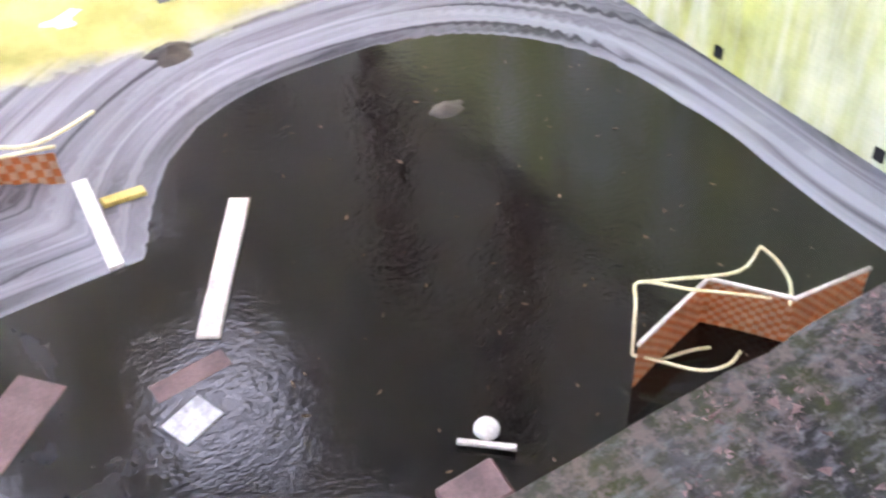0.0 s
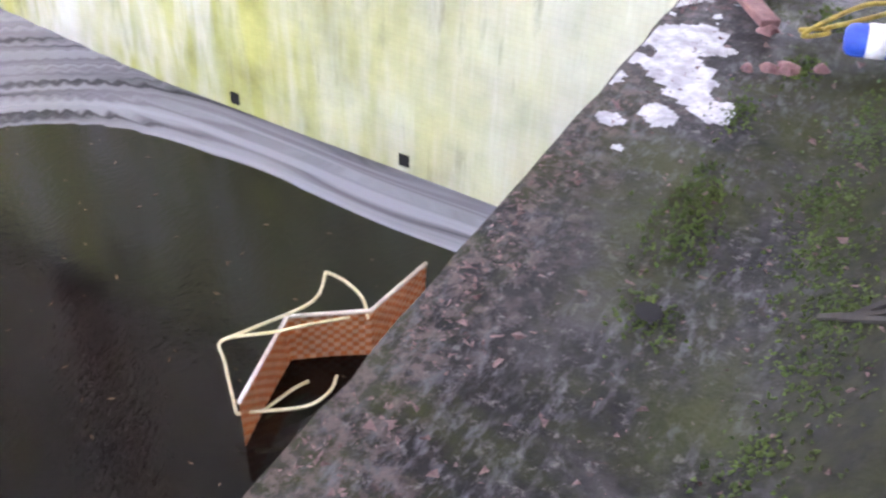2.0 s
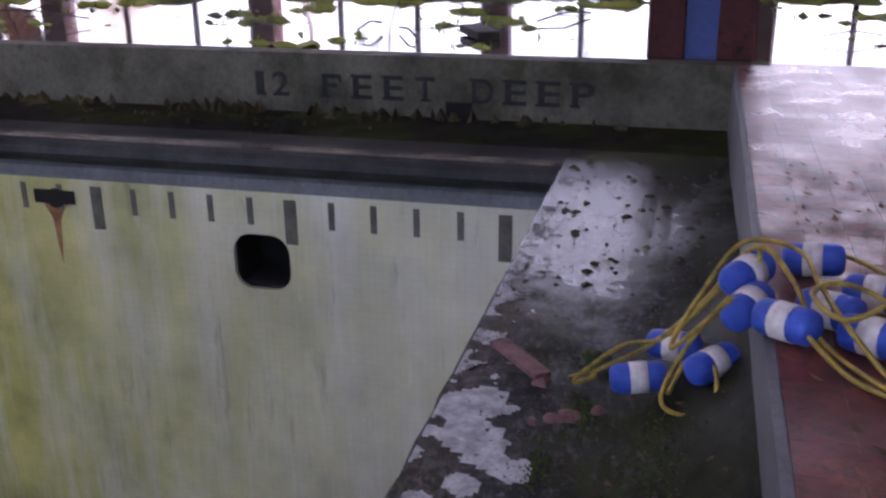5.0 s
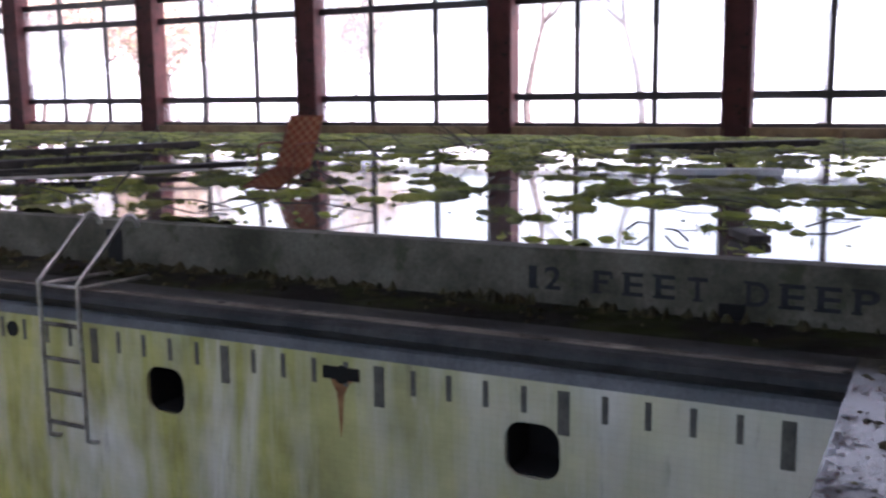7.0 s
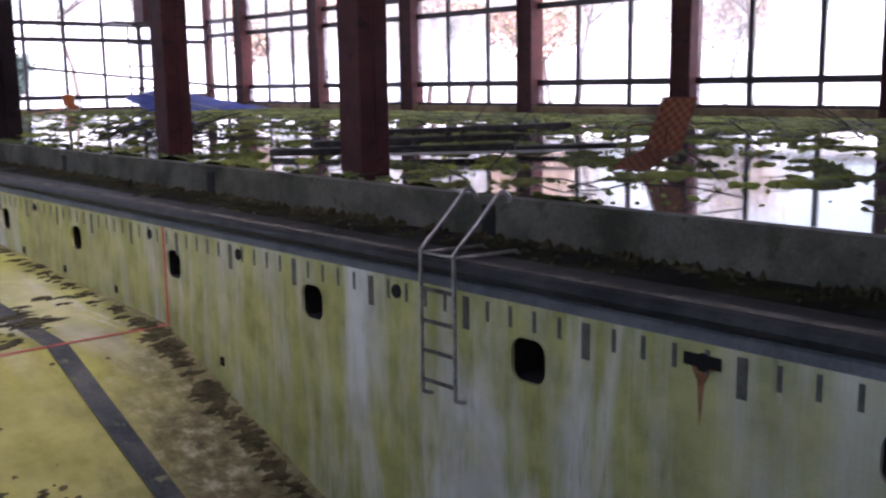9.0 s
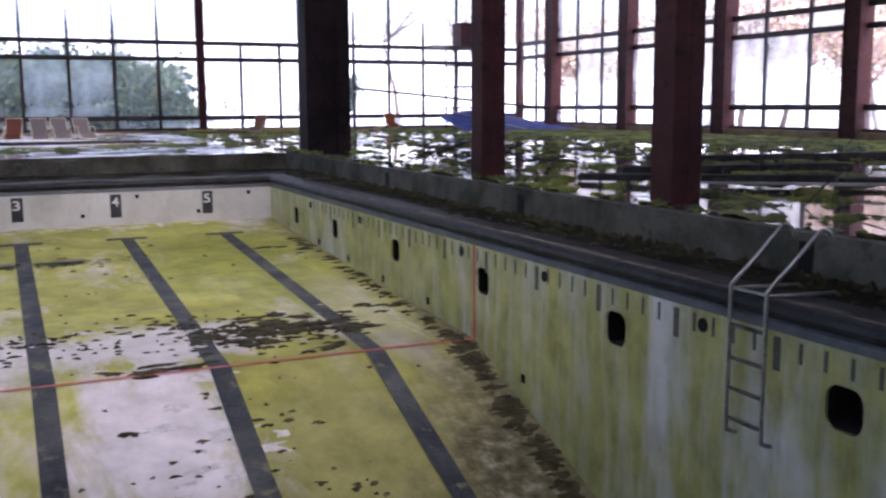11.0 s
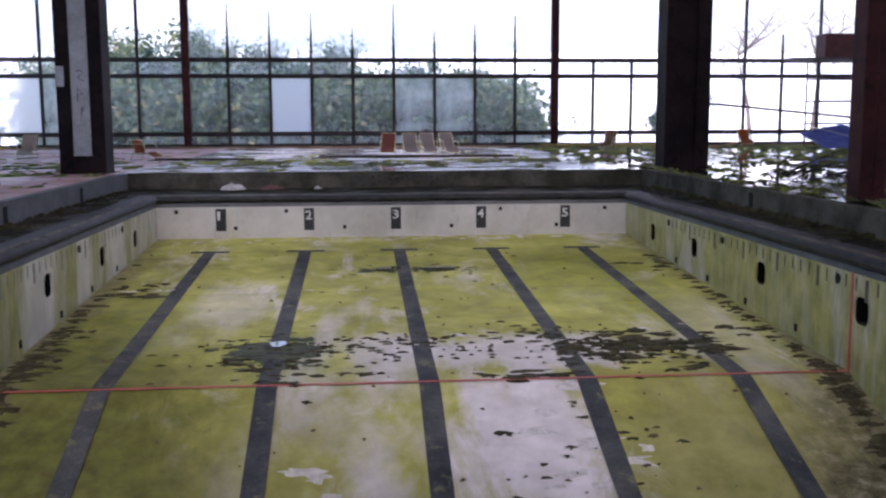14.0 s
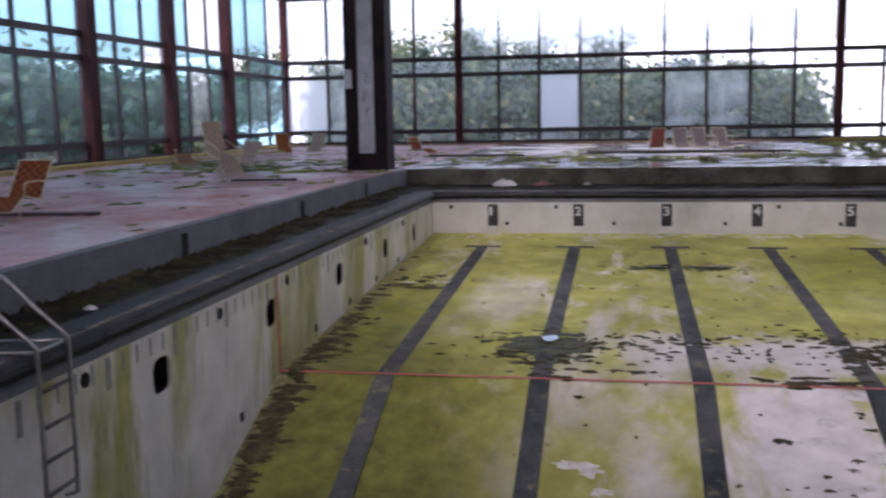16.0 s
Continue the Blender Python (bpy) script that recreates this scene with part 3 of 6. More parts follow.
def side_wall(name, x, out, material, label, holes):
    """A basin side wall, cut by the niches, 0.5 thick; out is +1 to the right."""
    wall = empty(name, label, "pool wall", kind="structure")
    bm = bmesh.new()
    a, b = sorted((x, x + out * 0.5))
    edges = [Y0 - 0.5] + [e for h in holes for e in (h - HW, h + HW)] + [Y1 + 0.5]
    for k in range(0, len(edges), 2):
        box(bm, a, b, edges[k], edges[k + 1], -4.6, TILE)
    for h in holes:
        box(bm, a, b, h - HW, h + HW, HZ1, TILE)
        box(bm, a, b, h - HW, h + HW, -4.6, HZ0)
        c = 0.14
        for sy in (-1, 1):          # rounded corners
            for z, sz in ((HZ0, 1), (HZ1, -1)):
                arc = [(h + sy * (HW - c + c * math.sin(q)), z + sz * (c - c * math.cos(q))) for q in (k * math.pi / 12 for k in range(7))]
                p = [(x, h + sy * HW, z)] + [(x, u, w) for u, w in arc]
                lo = [bm.verts.new(q) for q in p]
                hi = [bm.verts.new((q[0] + out * 0.03, q[1], q[2])) for q in p]
                bm.faces.new(lo)
                bm.faces.new(hi)
                for i in range(len(p)):
                    k = (i + 1) % len(p)
                    bm.faces.new((lo[i], lo[k], hi[k], hi[i]))
    part("tiled_wall", bm, material, wall)
    for h in holes:                 # shell of each light niche, its near-black colour standing in for shade
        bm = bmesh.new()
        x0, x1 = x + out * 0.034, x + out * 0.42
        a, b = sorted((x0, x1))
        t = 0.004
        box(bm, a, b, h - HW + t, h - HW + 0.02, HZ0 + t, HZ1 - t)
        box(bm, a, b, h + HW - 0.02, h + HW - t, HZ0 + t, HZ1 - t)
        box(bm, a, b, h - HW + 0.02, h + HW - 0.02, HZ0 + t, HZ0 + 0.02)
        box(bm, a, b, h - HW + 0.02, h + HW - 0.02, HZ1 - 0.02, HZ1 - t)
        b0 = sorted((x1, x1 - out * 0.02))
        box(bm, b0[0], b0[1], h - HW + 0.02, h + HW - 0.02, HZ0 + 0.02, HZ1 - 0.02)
        part("light_niche", bm, M["cavity"], wall, "empty underwater light niche, coloured black for the shade inside")
    return wall


wall_east = side_wall("wall_east", W, 1, M["wall_r"], "white mosaic pool wall streaked with yellow-green algae", HOLES)
wall_west = side_wall("wall_west", 0.0, -1, M["wall_l"], "white mosaic pool wall with some algae streaks", HOLES)
wall_north = empty("wall_north", "low white mosaic wall of the shallow end", "pool wall", kind="structure")
part("tiled_wall", boxes((0, W, Y1, Y1 + 0.5, -4.6, TILE)), M["wall_f"], wall_north)
wall_south = empty("wall_south", "tiled wall below the deep-end ledge", "pool wall", kind="structure")
part("tiled_wall", boxes((0, W, Y0 - 0.5, Y0, -4.6, -0.12)), M["wall_f"], wall_south)


# nosing and gutter band round three sides
def swept(points, path, closed=False):
    """Extrude a profile of (outward, z) along a plan path whose outward side is on the left hand."""
    bm = bmesh.new()
    rings = []
    for i, (px, py) in enumerate(path):
        d0 = Vector(path[i]) - Vector(path[i - 1]) if i else Vector(path[1]) - Vector(path[0])
        d1 = Vector(path[i + 1]) - Vector(path[i]) if i < len(path) - 1 else d0
        n0, n1 = Vector((-d0.y, d0.x)).normalized(), Vector((-d1.y, d1.x)).normalized()
        n = n0 + n1
        n = n / max(n.dot(n0), 1e-4)
        rings.append([bm.verts.new((px + n.x * o, py + n.y * o, z)) for o, z in points])
    m = len(points)
    for a, b in zip(rings, rings[1:]):
        for k in range(m):
            bm.faces.new((a[k], a[(k + 1) % m], b[(k + 1) % m], b[k]))
    bm.faces.new(rings[0][::-1])
    bm.faces.new(rings[-1])
    return bm


around = [(0, Y0), (0, Y1), (W, Y1), (W, Y0)]
band = [(0.0, TILE), (0.5, TILE), (0.5, -0.16), (0.05, -0.16), (0.015, -0.2)]
structure("gutter_band", swept(band, around), M["band"], "grey tile band under the overflow nosing", "trim")
nosing = [(0.05, -0.16), (0.5, -0.16), (0.5, 0.0), (0.05, 0.0), (0.0, -0.012), (-0.04, -0.04), (-0.055, -0.085), (-0.035, -0.13), (0.0, -0.16)]
structure("nosing", swept(nosing, around), M["nose"], "dark rounded nosing along the basin edge", "trim", False)

rim = [(0.055, -0.004), (0.15, -0.004), (0.14, 0.014), (0.07, 0.012)]
structure("rim", swept(rim, around), M["rim"], "chipped tan concrete rim along the nosing", "trim")


def ledge_z(y):
    return 0.25 * max(0.0, min(1.0, (-2.5 - y) / 0.37)) ** 1.6


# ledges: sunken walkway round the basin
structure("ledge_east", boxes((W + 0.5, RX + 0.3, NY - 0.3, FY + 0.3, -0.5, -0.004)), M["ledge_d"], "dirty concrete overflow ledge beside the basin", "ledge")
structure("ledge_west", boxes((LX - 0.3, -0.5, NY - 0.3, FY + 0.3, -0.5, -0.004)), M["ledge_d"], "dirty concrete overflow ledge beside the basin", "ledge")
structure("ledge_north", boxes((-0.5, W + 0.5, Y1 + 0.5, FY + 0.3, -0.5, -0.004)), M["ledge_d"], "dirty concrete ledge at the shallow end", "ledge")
bm = bmesh.new()
nx, ny = 140, 12
g = [[None] * (nx + 1) for _ in range(ny + 1)]
for j in range(ny + 1):
    for i in range(nx + 1):
        x, y = -0.5 + (W + 1.0) * i / nx, NY - 0.05 + (Y0 - NY + 0.05) * j / ny
        if j == ny:
            y += 0.012 * noise.noise(Vector((x * 6, 1, 0)))
        g[j][i] = bm.verts.new((x, y, ledge_z(y) * max(0.0, min(1.0, (12.3 - x) / 2.6)) + 0.006 * noise.noise(Vector((x * 3, y * 3, 7)))))
for j in range(ny):
    for i in range(nx):
        bm.faces.new((g[j][i], g[j][i + 1], g[j + 1][i + 1], g[j + 1][i]))
low = [bm.verts.new((v.co.x, v.co.y + 0.004, -0.12)) for v in g[ny]]
for i in range(nx):
    bm.faces.new((g[ny][i], g[ny][i + 1], low[i + 1], low[i]))
structure("ledge_south", bm, M["ledge"], "rough grey concrete ledge with moss and crumbs", "ledge")


# ---- decks and risers ----
structure("deck_east", boxes((RX + 0.2, GX1, GY0, GY1, -0.5, DECK)), M["wet"], "flooded deck with moss and standing water", "floor")
structure("riser_east", boxes((RX, RX + 0.2, NY - 0.25, FY + 0.2, -0.3, DECK + 0.004)), M["riser"], "mossy concrete riser with painted lettering", "riser")
structure("deck_west", boxes((GX0, LX - 0.2, GY0, GY1, -0.5, DECK)), M["tile"], "red tiled deck littered with debris", "floor")
structure("riser_west", boxes((LX - 0.2, LX, NY - 0.25, FY + 0.2, -0.3, DECK + 0.004)), M["riser_l"], "grey painted concrete riser", "riser")
structure("deck_north", boxes((LX - 0.2, RX + 0.2, FY + 0.2, GY1, -0.5, DECK)), M["pale"], "pale wet deck beyond the shallow end", "floor")
structure("riser_north", boxes((LX, RX, FY, FY + 0.2, -0.3, DECK + 0.004)), M["riser"], "dark concrete riser with faded lettering", "riser")
structure("deck_south", boxes((LX - 0.2, RX + 0.2, GY0, NY - 0.028, -0.5, DECK)), M["tile"], "red tiled deck at the deep end", "floor")
structure("riser_south", boxes((LX, RX, NY - 0.028, NY, -0.3, DECK + 0.01)), M["band"], "grey concrete edge strip of the tiled deck", "riser")

# ---- shell ----
bm = bmesh.new()
# openings added in the unseen roof to light the basin and its water
LIGHTS_X, LIGHTS_Y = [(0.2, 3.2), (7.2, 10.2)], [(-2.5, 1.5), (4.5, 8.5), (12.4, 15.0), (25.5, 30.0), (34.0, 38.5)]
cx = [GX0 - 1, *LIGHTS_X[0], *LIGHTS_X[1], GX1 + 1]
cy = [GY0 - 1] + [e for l in LIGHTS_Y for e in l] + [GY1 + 1]
for i in range(len(cx) - 1):
    for j in range(len(cy) - 1):
        if not (i % 2 and j % 2):
            box(bm, cx[i], cx[i + 1], cy[j], cy[j + 1], TOP, TOP + 0.4)
bmesh.ops.remove_doubles(bm, verts=bm.verts, dist=0.001)
structure("ceiling", bm, M["ceiling"], "unseen ceiling with added openings that light the basin", "ceiling")


def window(name, a, b, panes, levels, glass_of, label, inward, glare_keep=lambda i, r: 1.0):
    """One glazed bay from plan point a to b: frame, sill and panes."""
    a, b = Vector(a), Vector(b)
    d = (b - a)
    length = d.length
    ang = math.atan2(d.y, d.x)
    win = empty(name, label, "window", kind="structure", m=Matrix.Translation((a.x, a.y, 0)) @ Matrix.Rotation(ang, 4, "Z"))
    bm = bmesh.new()
    for k, z in enumerate(levels):
        h = 0.115 if k else 0.06
        box(bm, 0, length, -0.07, 0.07, z - h, z + h)
    step = length / panes
    for i in range(panes + 1):
        t = 0.08
        for r, (lo, hi) in enumerate(zip(levels, levels[1:])):
            z0, z1, keep = lo + 0.06 + 0.054 * (lo > levels[0]), hi - 0.114, glare_keep(i, r)
            if keep <= 0:
                continue
            vs = box(bm, i * step - t, i * step + t, -0.06, 0.06, z0, z0 + (z1 - z0) * keep)
            if keep < 1:            # cut short and tapered, as sky glare would wash the bar out
                for v in vs[4:]:
                    v.co.x = i * step + (v.co.x - i * step) * 0.3
    part("window_frame", bm, M["frame"], win)
    z0 = levels[0]
    part("window_sill", bevelled((0, length, -0.3 * (inward < 0) - 0.1, 0.3 * (inward > 0) + 0.1, DECK, z0 - 0.062), 0.01, 1), M["sill"], win, "rusty tan sill")
    shared = {}
    for r, (lo, hi) in enumerate(zip(levels, levels[1:])):
        for i in range(panes):
            g = glass_of(i, r)
            if g is None:
                continue
            if (r, g) not in shared:
                shared[r, g] = mesh_of("pane", boxes((0.075, step - 0.075, -0.008, 0.008, lo + 0.09, hi - 0.09)), M[g])
            ob = new("pane", shared[r, g])
            ob.parent = win
            ob.location = (i * step, 0, 0)
            ob.visible_shadow = False
    return win


rng = random.Random(5)


def pick(weights):
    names = list(weights)
    return lambda i, r: rng.choices(names, [weights[n] for n in names])[0]


def post(name, x, y, sx, sy, label, group):
    p = empty(name, label, "column", group, m=Matrix.Translation((x, y, DECK)))
    h = TOP - DECK
    part("web", boxes((-sx / 2 + 0.03, sx / 2 - 0.03, -sy / 2 + 0.05, sy / 2 - 0.05, 0, h)), M["steel"], p)
    for s in (-1, 1):
        part("flange", bevelled((-sx / 2, sx / 2, s * sy / 2 - 0.03, s * sy / 2 + 0.03, 0, h), 0.008, 1), M["steel"], p)
    part("base_plate", bevelled((-sx / 2 - 0.05, sx / 2 + 0.05, -sy / 2 - 0.08, sy / 2 + 0.08, 0, 0.03), 0.006, 1), M["steel"], p)
    return p


FAR_LEVELS = [0.6, 1.2, 4.25, 5.1, 8.6, TOP - 0.05]
SIDE_LEVELS = [0.8, 1.65, 4.6, 5.4, 8.8, TOP - 0.05]
# north glazing: heavy posts at the bay lines
fx = [GX0, -3.87, 15.84, GX1]
counts = [4, 9, 9]
LOWER = {0: ("frosted", "mist", "glass", "glass"), 1: ("glass", "glass", "frosted", "glass", "glass", "mist", "mist", "glass", "glass"), 2: ("glass", None, None, None, "glass", None, None, "glass", None)}
UPPER = {0: ("glass", "haze", None, None), 1: ("haze", "haze", "mist", "mist", "mist", "mist", "mist", "mist", None), 2: (None,) * 9}
# share of each upper bar left standing; the rest is lost to glare
GLARE_KEEP = {0: (1, 1, 1, 1, 1), 1: (1, 0.85, 0.78, 0.72, 0.5, 0.9, 0.45, 0.55, 0.7, 1), 2: (1, 0, 0, 0.2, 0.55, 1, 0.4, 1, 1, 1)}
for k in range(3):
    window("window_%d" % (k + 1), (fx[k], GY1), (fx[k + 1], GY1), counts[k], FAR_LEVELS,
           lambda i, r: ((("haze", "glass", "mist")[(i * 2 + k) % 3], LOWER[k][i], ("glass", "haze")[i % 2], UPPER[k][i], None)[r]),
           "tall brown-framed window bay with dirty, frosted and missing panes", -1,
           lambda i, r: GLARE_KEEP[k][i] if r == 3 else 1.0)
for x in fx:
    post("window_post", x, GY1, 0.4, 0.34, "heavy brown steel post between window bays", "window posts")
# east glazing
ey = [GY0, -4.16, 3.14, 10.4, 17.7, 25.0, 32.3, 39.6, 46.9, GY1]
for k in range(len(ey) - 1):
    n = 3 if 0 < k < len(ey) - 2 else 2
    window("window_%d" % (k + 4), (GX1, ey[k]), (GX1, ey[k + 1]), n, SIDE_LEVELS,
           pick({"glass": 3, "mist": 3, None: 4}), "tall brown-framed window bay, many panes gone", 1)
for y in ey[1:-1]:
    post("window_post", GX1 - 0.1, y, 0.7, 0.75, "broad red-brown steel post between window bays", "window posts")
# west glazing
wy = [GY0, -2.5, 4.0, 10.5, 17.0, 23.5, 29.8, 36.2, 42.4, GY1]
for k in range(len(wy) - 1):
    window("window_%d" % (k + 13), (GX0, wy[k]), (GX0, wy[k + 1]), 3, FAR_LEVELS,
           pick({"teal": 6, "haze": 2, None: 1}), "tall brown-framed bay of teal-tinted glass", -1)
for y in wy[1:-1]:
    post("window_post", GX0 + 0.1, y, 0.5, 0.5, "red-brown steel post between window bays", "window posts")


# unseen wall, added solid so that the south sun stays outside
structure("wall_back", boxes((GX0 - 0.4, GX1 + 0.4, GY0 - 0.3, GY0, -0.5, TOP)), M["ceiling"], "added unseen wall behind the deep end, shuts out the sun", "wall")


def hall_column(x, y, w, d, panel, label, blue=False, steel="steel"):
    """A pair of brown flanges with a recessed panel facing the basin (local -y)."""
    c = empty("hall_column", label, "column", "hall columns", m=Matrix.Translation((x, y, DECK)))
    h = TOP - DECK
    f = w * (0.35 if blue else 0.3) if panel else w * 0.5
    for s in (-1, 1):
        part("flange", bevelled((s * w / 2 - (f if s > 0 else 0), s * w / 2 + (f if s < 0 else 0), -d / 2, d / 2, 0, h), 0.012, 1), M[steel], c)
    if panel:
        part("panel", boxes((-w / 2 + f, w / 2 - f, -d / 2 + 0.06, d / 2 - 0.06, 0.5, h)), M[panel], c, "dirty white panel")
        part("kick_panel", boxes((-w / 2 + f, w / 2 - f, -d / 2 + 0.05, d / 2 - 0.05, 0, 0.5)), M["blue"] if blue else M[steel], c)
    return c


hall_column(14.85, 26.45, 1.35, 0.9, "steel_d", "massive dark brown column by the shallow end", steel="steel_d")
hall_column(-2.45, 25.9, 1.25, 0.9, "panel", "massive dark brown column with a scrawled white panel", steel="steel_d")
for x, y in ((14.4, 8.85), (14.5, 14.85)):
    hall_column(x, y, 0.5, 0.5, None, "plain red-brown steel column at the flooded deck's edge")
col = hall_column(13.95, -2.64, 0.76, 0.5, "panel", "brown column with a white and blue panel", True)
col.matrix_basis = Matrix.Translation((13.95, -2.64, DECK)) @ Matrix.Rotation(radians(-90), 4, "Z")

# ---- basin markings ----
LANES = [1.62, 3.86, 6.1, 8.33, 10.56]


def draped(x0, x1, y0, y1, lift, step=0.25):
    """A strip that follows the basin floor."""
    bm = bmesh.new()
    n = max(1, round((y1 - y0) / step))
    rows = []
    for j in range(n + 1):
        y = y0 + (y1 - y0) * j / n
        m = max(1, round((x1 - x0) / 0.25))
        rows.append([bm.verts.new((x0 + (x1 - x0) * i / m, y, max(floor_z(x0 + (x1 - x0) * i / m + dx, y + dy) for dx in (-.1, 0, .1) for dy in (-.09, 0, .09)) + lift)) for i in range(m + 1)])
    for a, b in zip(rows, rows[1:]):
        for i in range(len(a) - 1):
            bm.faces.new((a[i], a[i + 1], b[i + 1], b[i]))
    return bm


for x in LANES:
    lane = empty("lane_line", "dark tiled lane line on the basin floor, worn", "lane line", kind="structure")
    part("stripe", draped(x - 0.145, x + 0.145, 6.4, 20.75, 0.003), M["line"], lane)
    part("crossbar", draped(x - 0.45, x + 0.45, 20.76, 21.0, 0.003), M["line"], lane)
red = empty("depth_line", "thin red tile line across the floor and up both walls", "depth line", kind="structure")
part("stripe", draped(0.01, W - 0.01, BREAK - 0.035, BREAK + 0.035, 0.004, 0.035), M["redline"], red)
for x0, x1 in ((0.001, 0.006), (W - 0.006, W - 0.001)):
    part("stripe", boxes((x0, x1, BREAK - 0.035, BREAK + 0.035, -1.75, TILE)), M["redline"], red)

# foot marks along both walls, every fifth one longer
short_m = {s: mesh_of("mark", boxes((0, 0.004 * s, -0.022, 0.022, -0.52, -0.325)), M["mark" if s < 0 else "mark_l"]) for s in (-1, 1)}
long_m = {s: mesh_of("mark", boxes((0, 0.004 * s, -0.045, 0.045, -0.645, -0.325)), M["mark" if s < 0 else "mark_l"]) for s in (-1, 1)}
for x, s, wall in ((W, -1, wall_east), (0.0, 1, wall_west)):
    for k in range(70):
        y = -1.518 + 0.2965 * k
        if any(abs(y - h) < 0.02 for h in HOLES):
            continue
        ob = new("mark", (short_m if k % 5 else long_m)[s])
        ob.parent, ob.location = wall, (x, y, 0)

# inlet fittings
# flat plates; the dark of each opening is only their colour
bm = bmesh.new()
tube(bm, [(0, 0, 0), (-0.012, 0, 0)], 0.075, 10)
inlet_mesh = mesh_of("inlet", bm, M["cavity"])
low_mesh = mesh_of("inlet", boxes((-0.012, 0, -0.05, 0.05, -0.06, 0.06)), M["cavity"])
for x, wall in ((W, wall_east), (0.012, wall_west)):
    for y in (1.78, 5.46, 8.65, 11.18, 15.84, 19.2):
        ob = new("inlet", inlet_mesh)
        ob.parent, ob.location = wall, (x, y, -0.43)
    for y, z in ((0.887, -3.4), (2.713, -3.4), (5.0, -2.75), (9.2, -1.95), (12.5, -1.45), (14.6, -1.4), (16.6, -1.3), (18.6, -1.2)):
        ob = new("inlet", low_mesh)
        ob.parent, ob.location = wall, (x, y, z)
for k in range(9):
    ob = new("inlet", mesh_of("inlet", boxes((-0.045, 0.045, -0.012, 0, -0.045, 0.045)), M["cavity"]))
    ob.parent, ob.location = wall_north, (0.5 + 1.39 * k + 0.1 * (k % 2), Y1, -0.40 if k % 2 == 0 else -0.83)

M["rust"] = worn("rust_stain", (0.16, 0.06, 0.02), (0.33, 0.17, 0.07), 6, 0.8, 40)
bm = bmesh.new()
prof = [(0.0, -0.42), (0.2, -0.44), (0.17, -0.5), (0.09, -0.58), (0.06, -0.8), (0.03, -0.95), (0.0, -0.8), (-0.03, -0.6), (-0.12, -0.5), (-0.22, -0.46)]
bm.faces.new([bm.verts.new((W - 0.003, 1.78 + a * 0.55, b)) for a, b in prof])
part("rust_stain", bm, M["rust"], wall_east, "orange rust run below a broken inlet")
part("broken_inlet", boxes((W - 0.014, W - 0.004, 1.62, 1.95, -0.47, -0.37)), M["cavity"], wall_east, "broken black inlet slot")


# ---- writing ----
def lettering(text, size, material, name, m, parent=None, depth=0.002, bold=0.0, width=None):
    cu = bpy.data.curves.new(name, "FONT")
    cu.body, cu.size, cu.extrude, cu.offset = text, size, depth, bold
    cu.align_x = "LEFT"
    tmp = bpy.data.objects.new(name, cu)
    scene.collection.objects.link(tmp)
    bpy.context.view_layer.update()
    me = bpy.data.meshes.new_from_object(tmp.evaluated_get(bpy.context.evaluated_depsgraph_get()))
    bpy.data.objects.remove(tmp)
    if width:
        xs = [v.co.x for v in me.vertices]
        f = width / (max(xs) - min(xs))
        for v in me.vertices:
            v.co.x = (v.co.x - min(xs)) * f
    me.name = name
    me.materials.clear()
    me.materials.append(material)
    ob = new(name, me)
    ob.parent = parent
    ob.matrix_basis = m
    return ob


M["letter"] = worn("faded_black_letter_paint", (0.006, 0.006, 0.007), (0.02, 0.02, 0.02), 8, 0.8, 50)
M["letter_faint"] = worn("faint_letter_paint", (0.025, 0.025, 0.022), (0.075, 0.075, 0.065), 8, 0.8, 50)
riser_e = bpy.data.objects["riser_east"]
riser_n = bpy.data.objects["riser_north"]
east_face = Matrix.Translation((RX - 0.003, 0, 0)) @ Matrix.Rotation(radians(-90), 4, "Z") @ Matrix.Rotation(radians(90), 4, "X")
letters = [("1", 0.74, 0.07), ("2", 0.60, 0.14)] + [(c, 0.18 - 0.25 * i, 0.155) for i, c in enumerate("FEET")] + [(c, -1.01 - 0.25 * i, 0.165) for i, c in enumerate("DEEP")]
for c, y, w in letters:
    if c == "F":
        for dims in ((y - 0.042, y, 0.118, 0.3), (y - w, y, 0.268, 0.3), (y - w * 0.75, y, 0.198, 0.226), (y - w, y - w + 0.02, 0.24, 0.3)):
            part("letter", boxes((RX - 0.005, RX - 0.001, *dims)), M["letter"], riser_e)
        part("serif", boxes((RX - 0.005, RX - 0.001, y - 0.07, y + 0.02, 0.116, 0.134)), M["letter"], riser_e)
        continue
    ob = lettering(c, 0.265, M["letter"], "letter", Matrix.Translation((0, y, 0.118)) @ east_face, riser_e, bold=0.004, width=w)
    stems = {"T": w / 2, "1": w * 0.65, "2": None}.get(c, 0.02)
    if stems is not None:
        part("serif", boxes((RX - 0.005, RX - 0.001, y - stems - 0.04, y - stems + 0.04, 0.116, 0.134)), M["letter"], riser_e)
        if c not in "T1":
            part("serif", boxes((RX - 0.005, RX - 0.001, y - stems - 0.03, y - stems + 0.04, 0.285, 0.303)), M["letter"], riser_e)
north_face = Matrix.Translation((0, FY - 0.003, 0)) @ Matrix.Rotation(radians(90), 4, "X")
lettering("SHALLOW END", 0.3, M["letter_faint"], "lettering", Matrix.Translation((4.95, 0, 0.13)) @ north_face, riser_n, bold=0.012, width=2.8)
M["plaque"] = worn("black_plaque", (0.012, 0.012, 0.014), (0.03, 0.03, 0.03), 8, 0.5, 50)
M["numeral"] = worn("white_numeral_paint", (0.5, 0.5, 0.48), (0.7, 0.7, 0.68), 8, 0.6, 50)
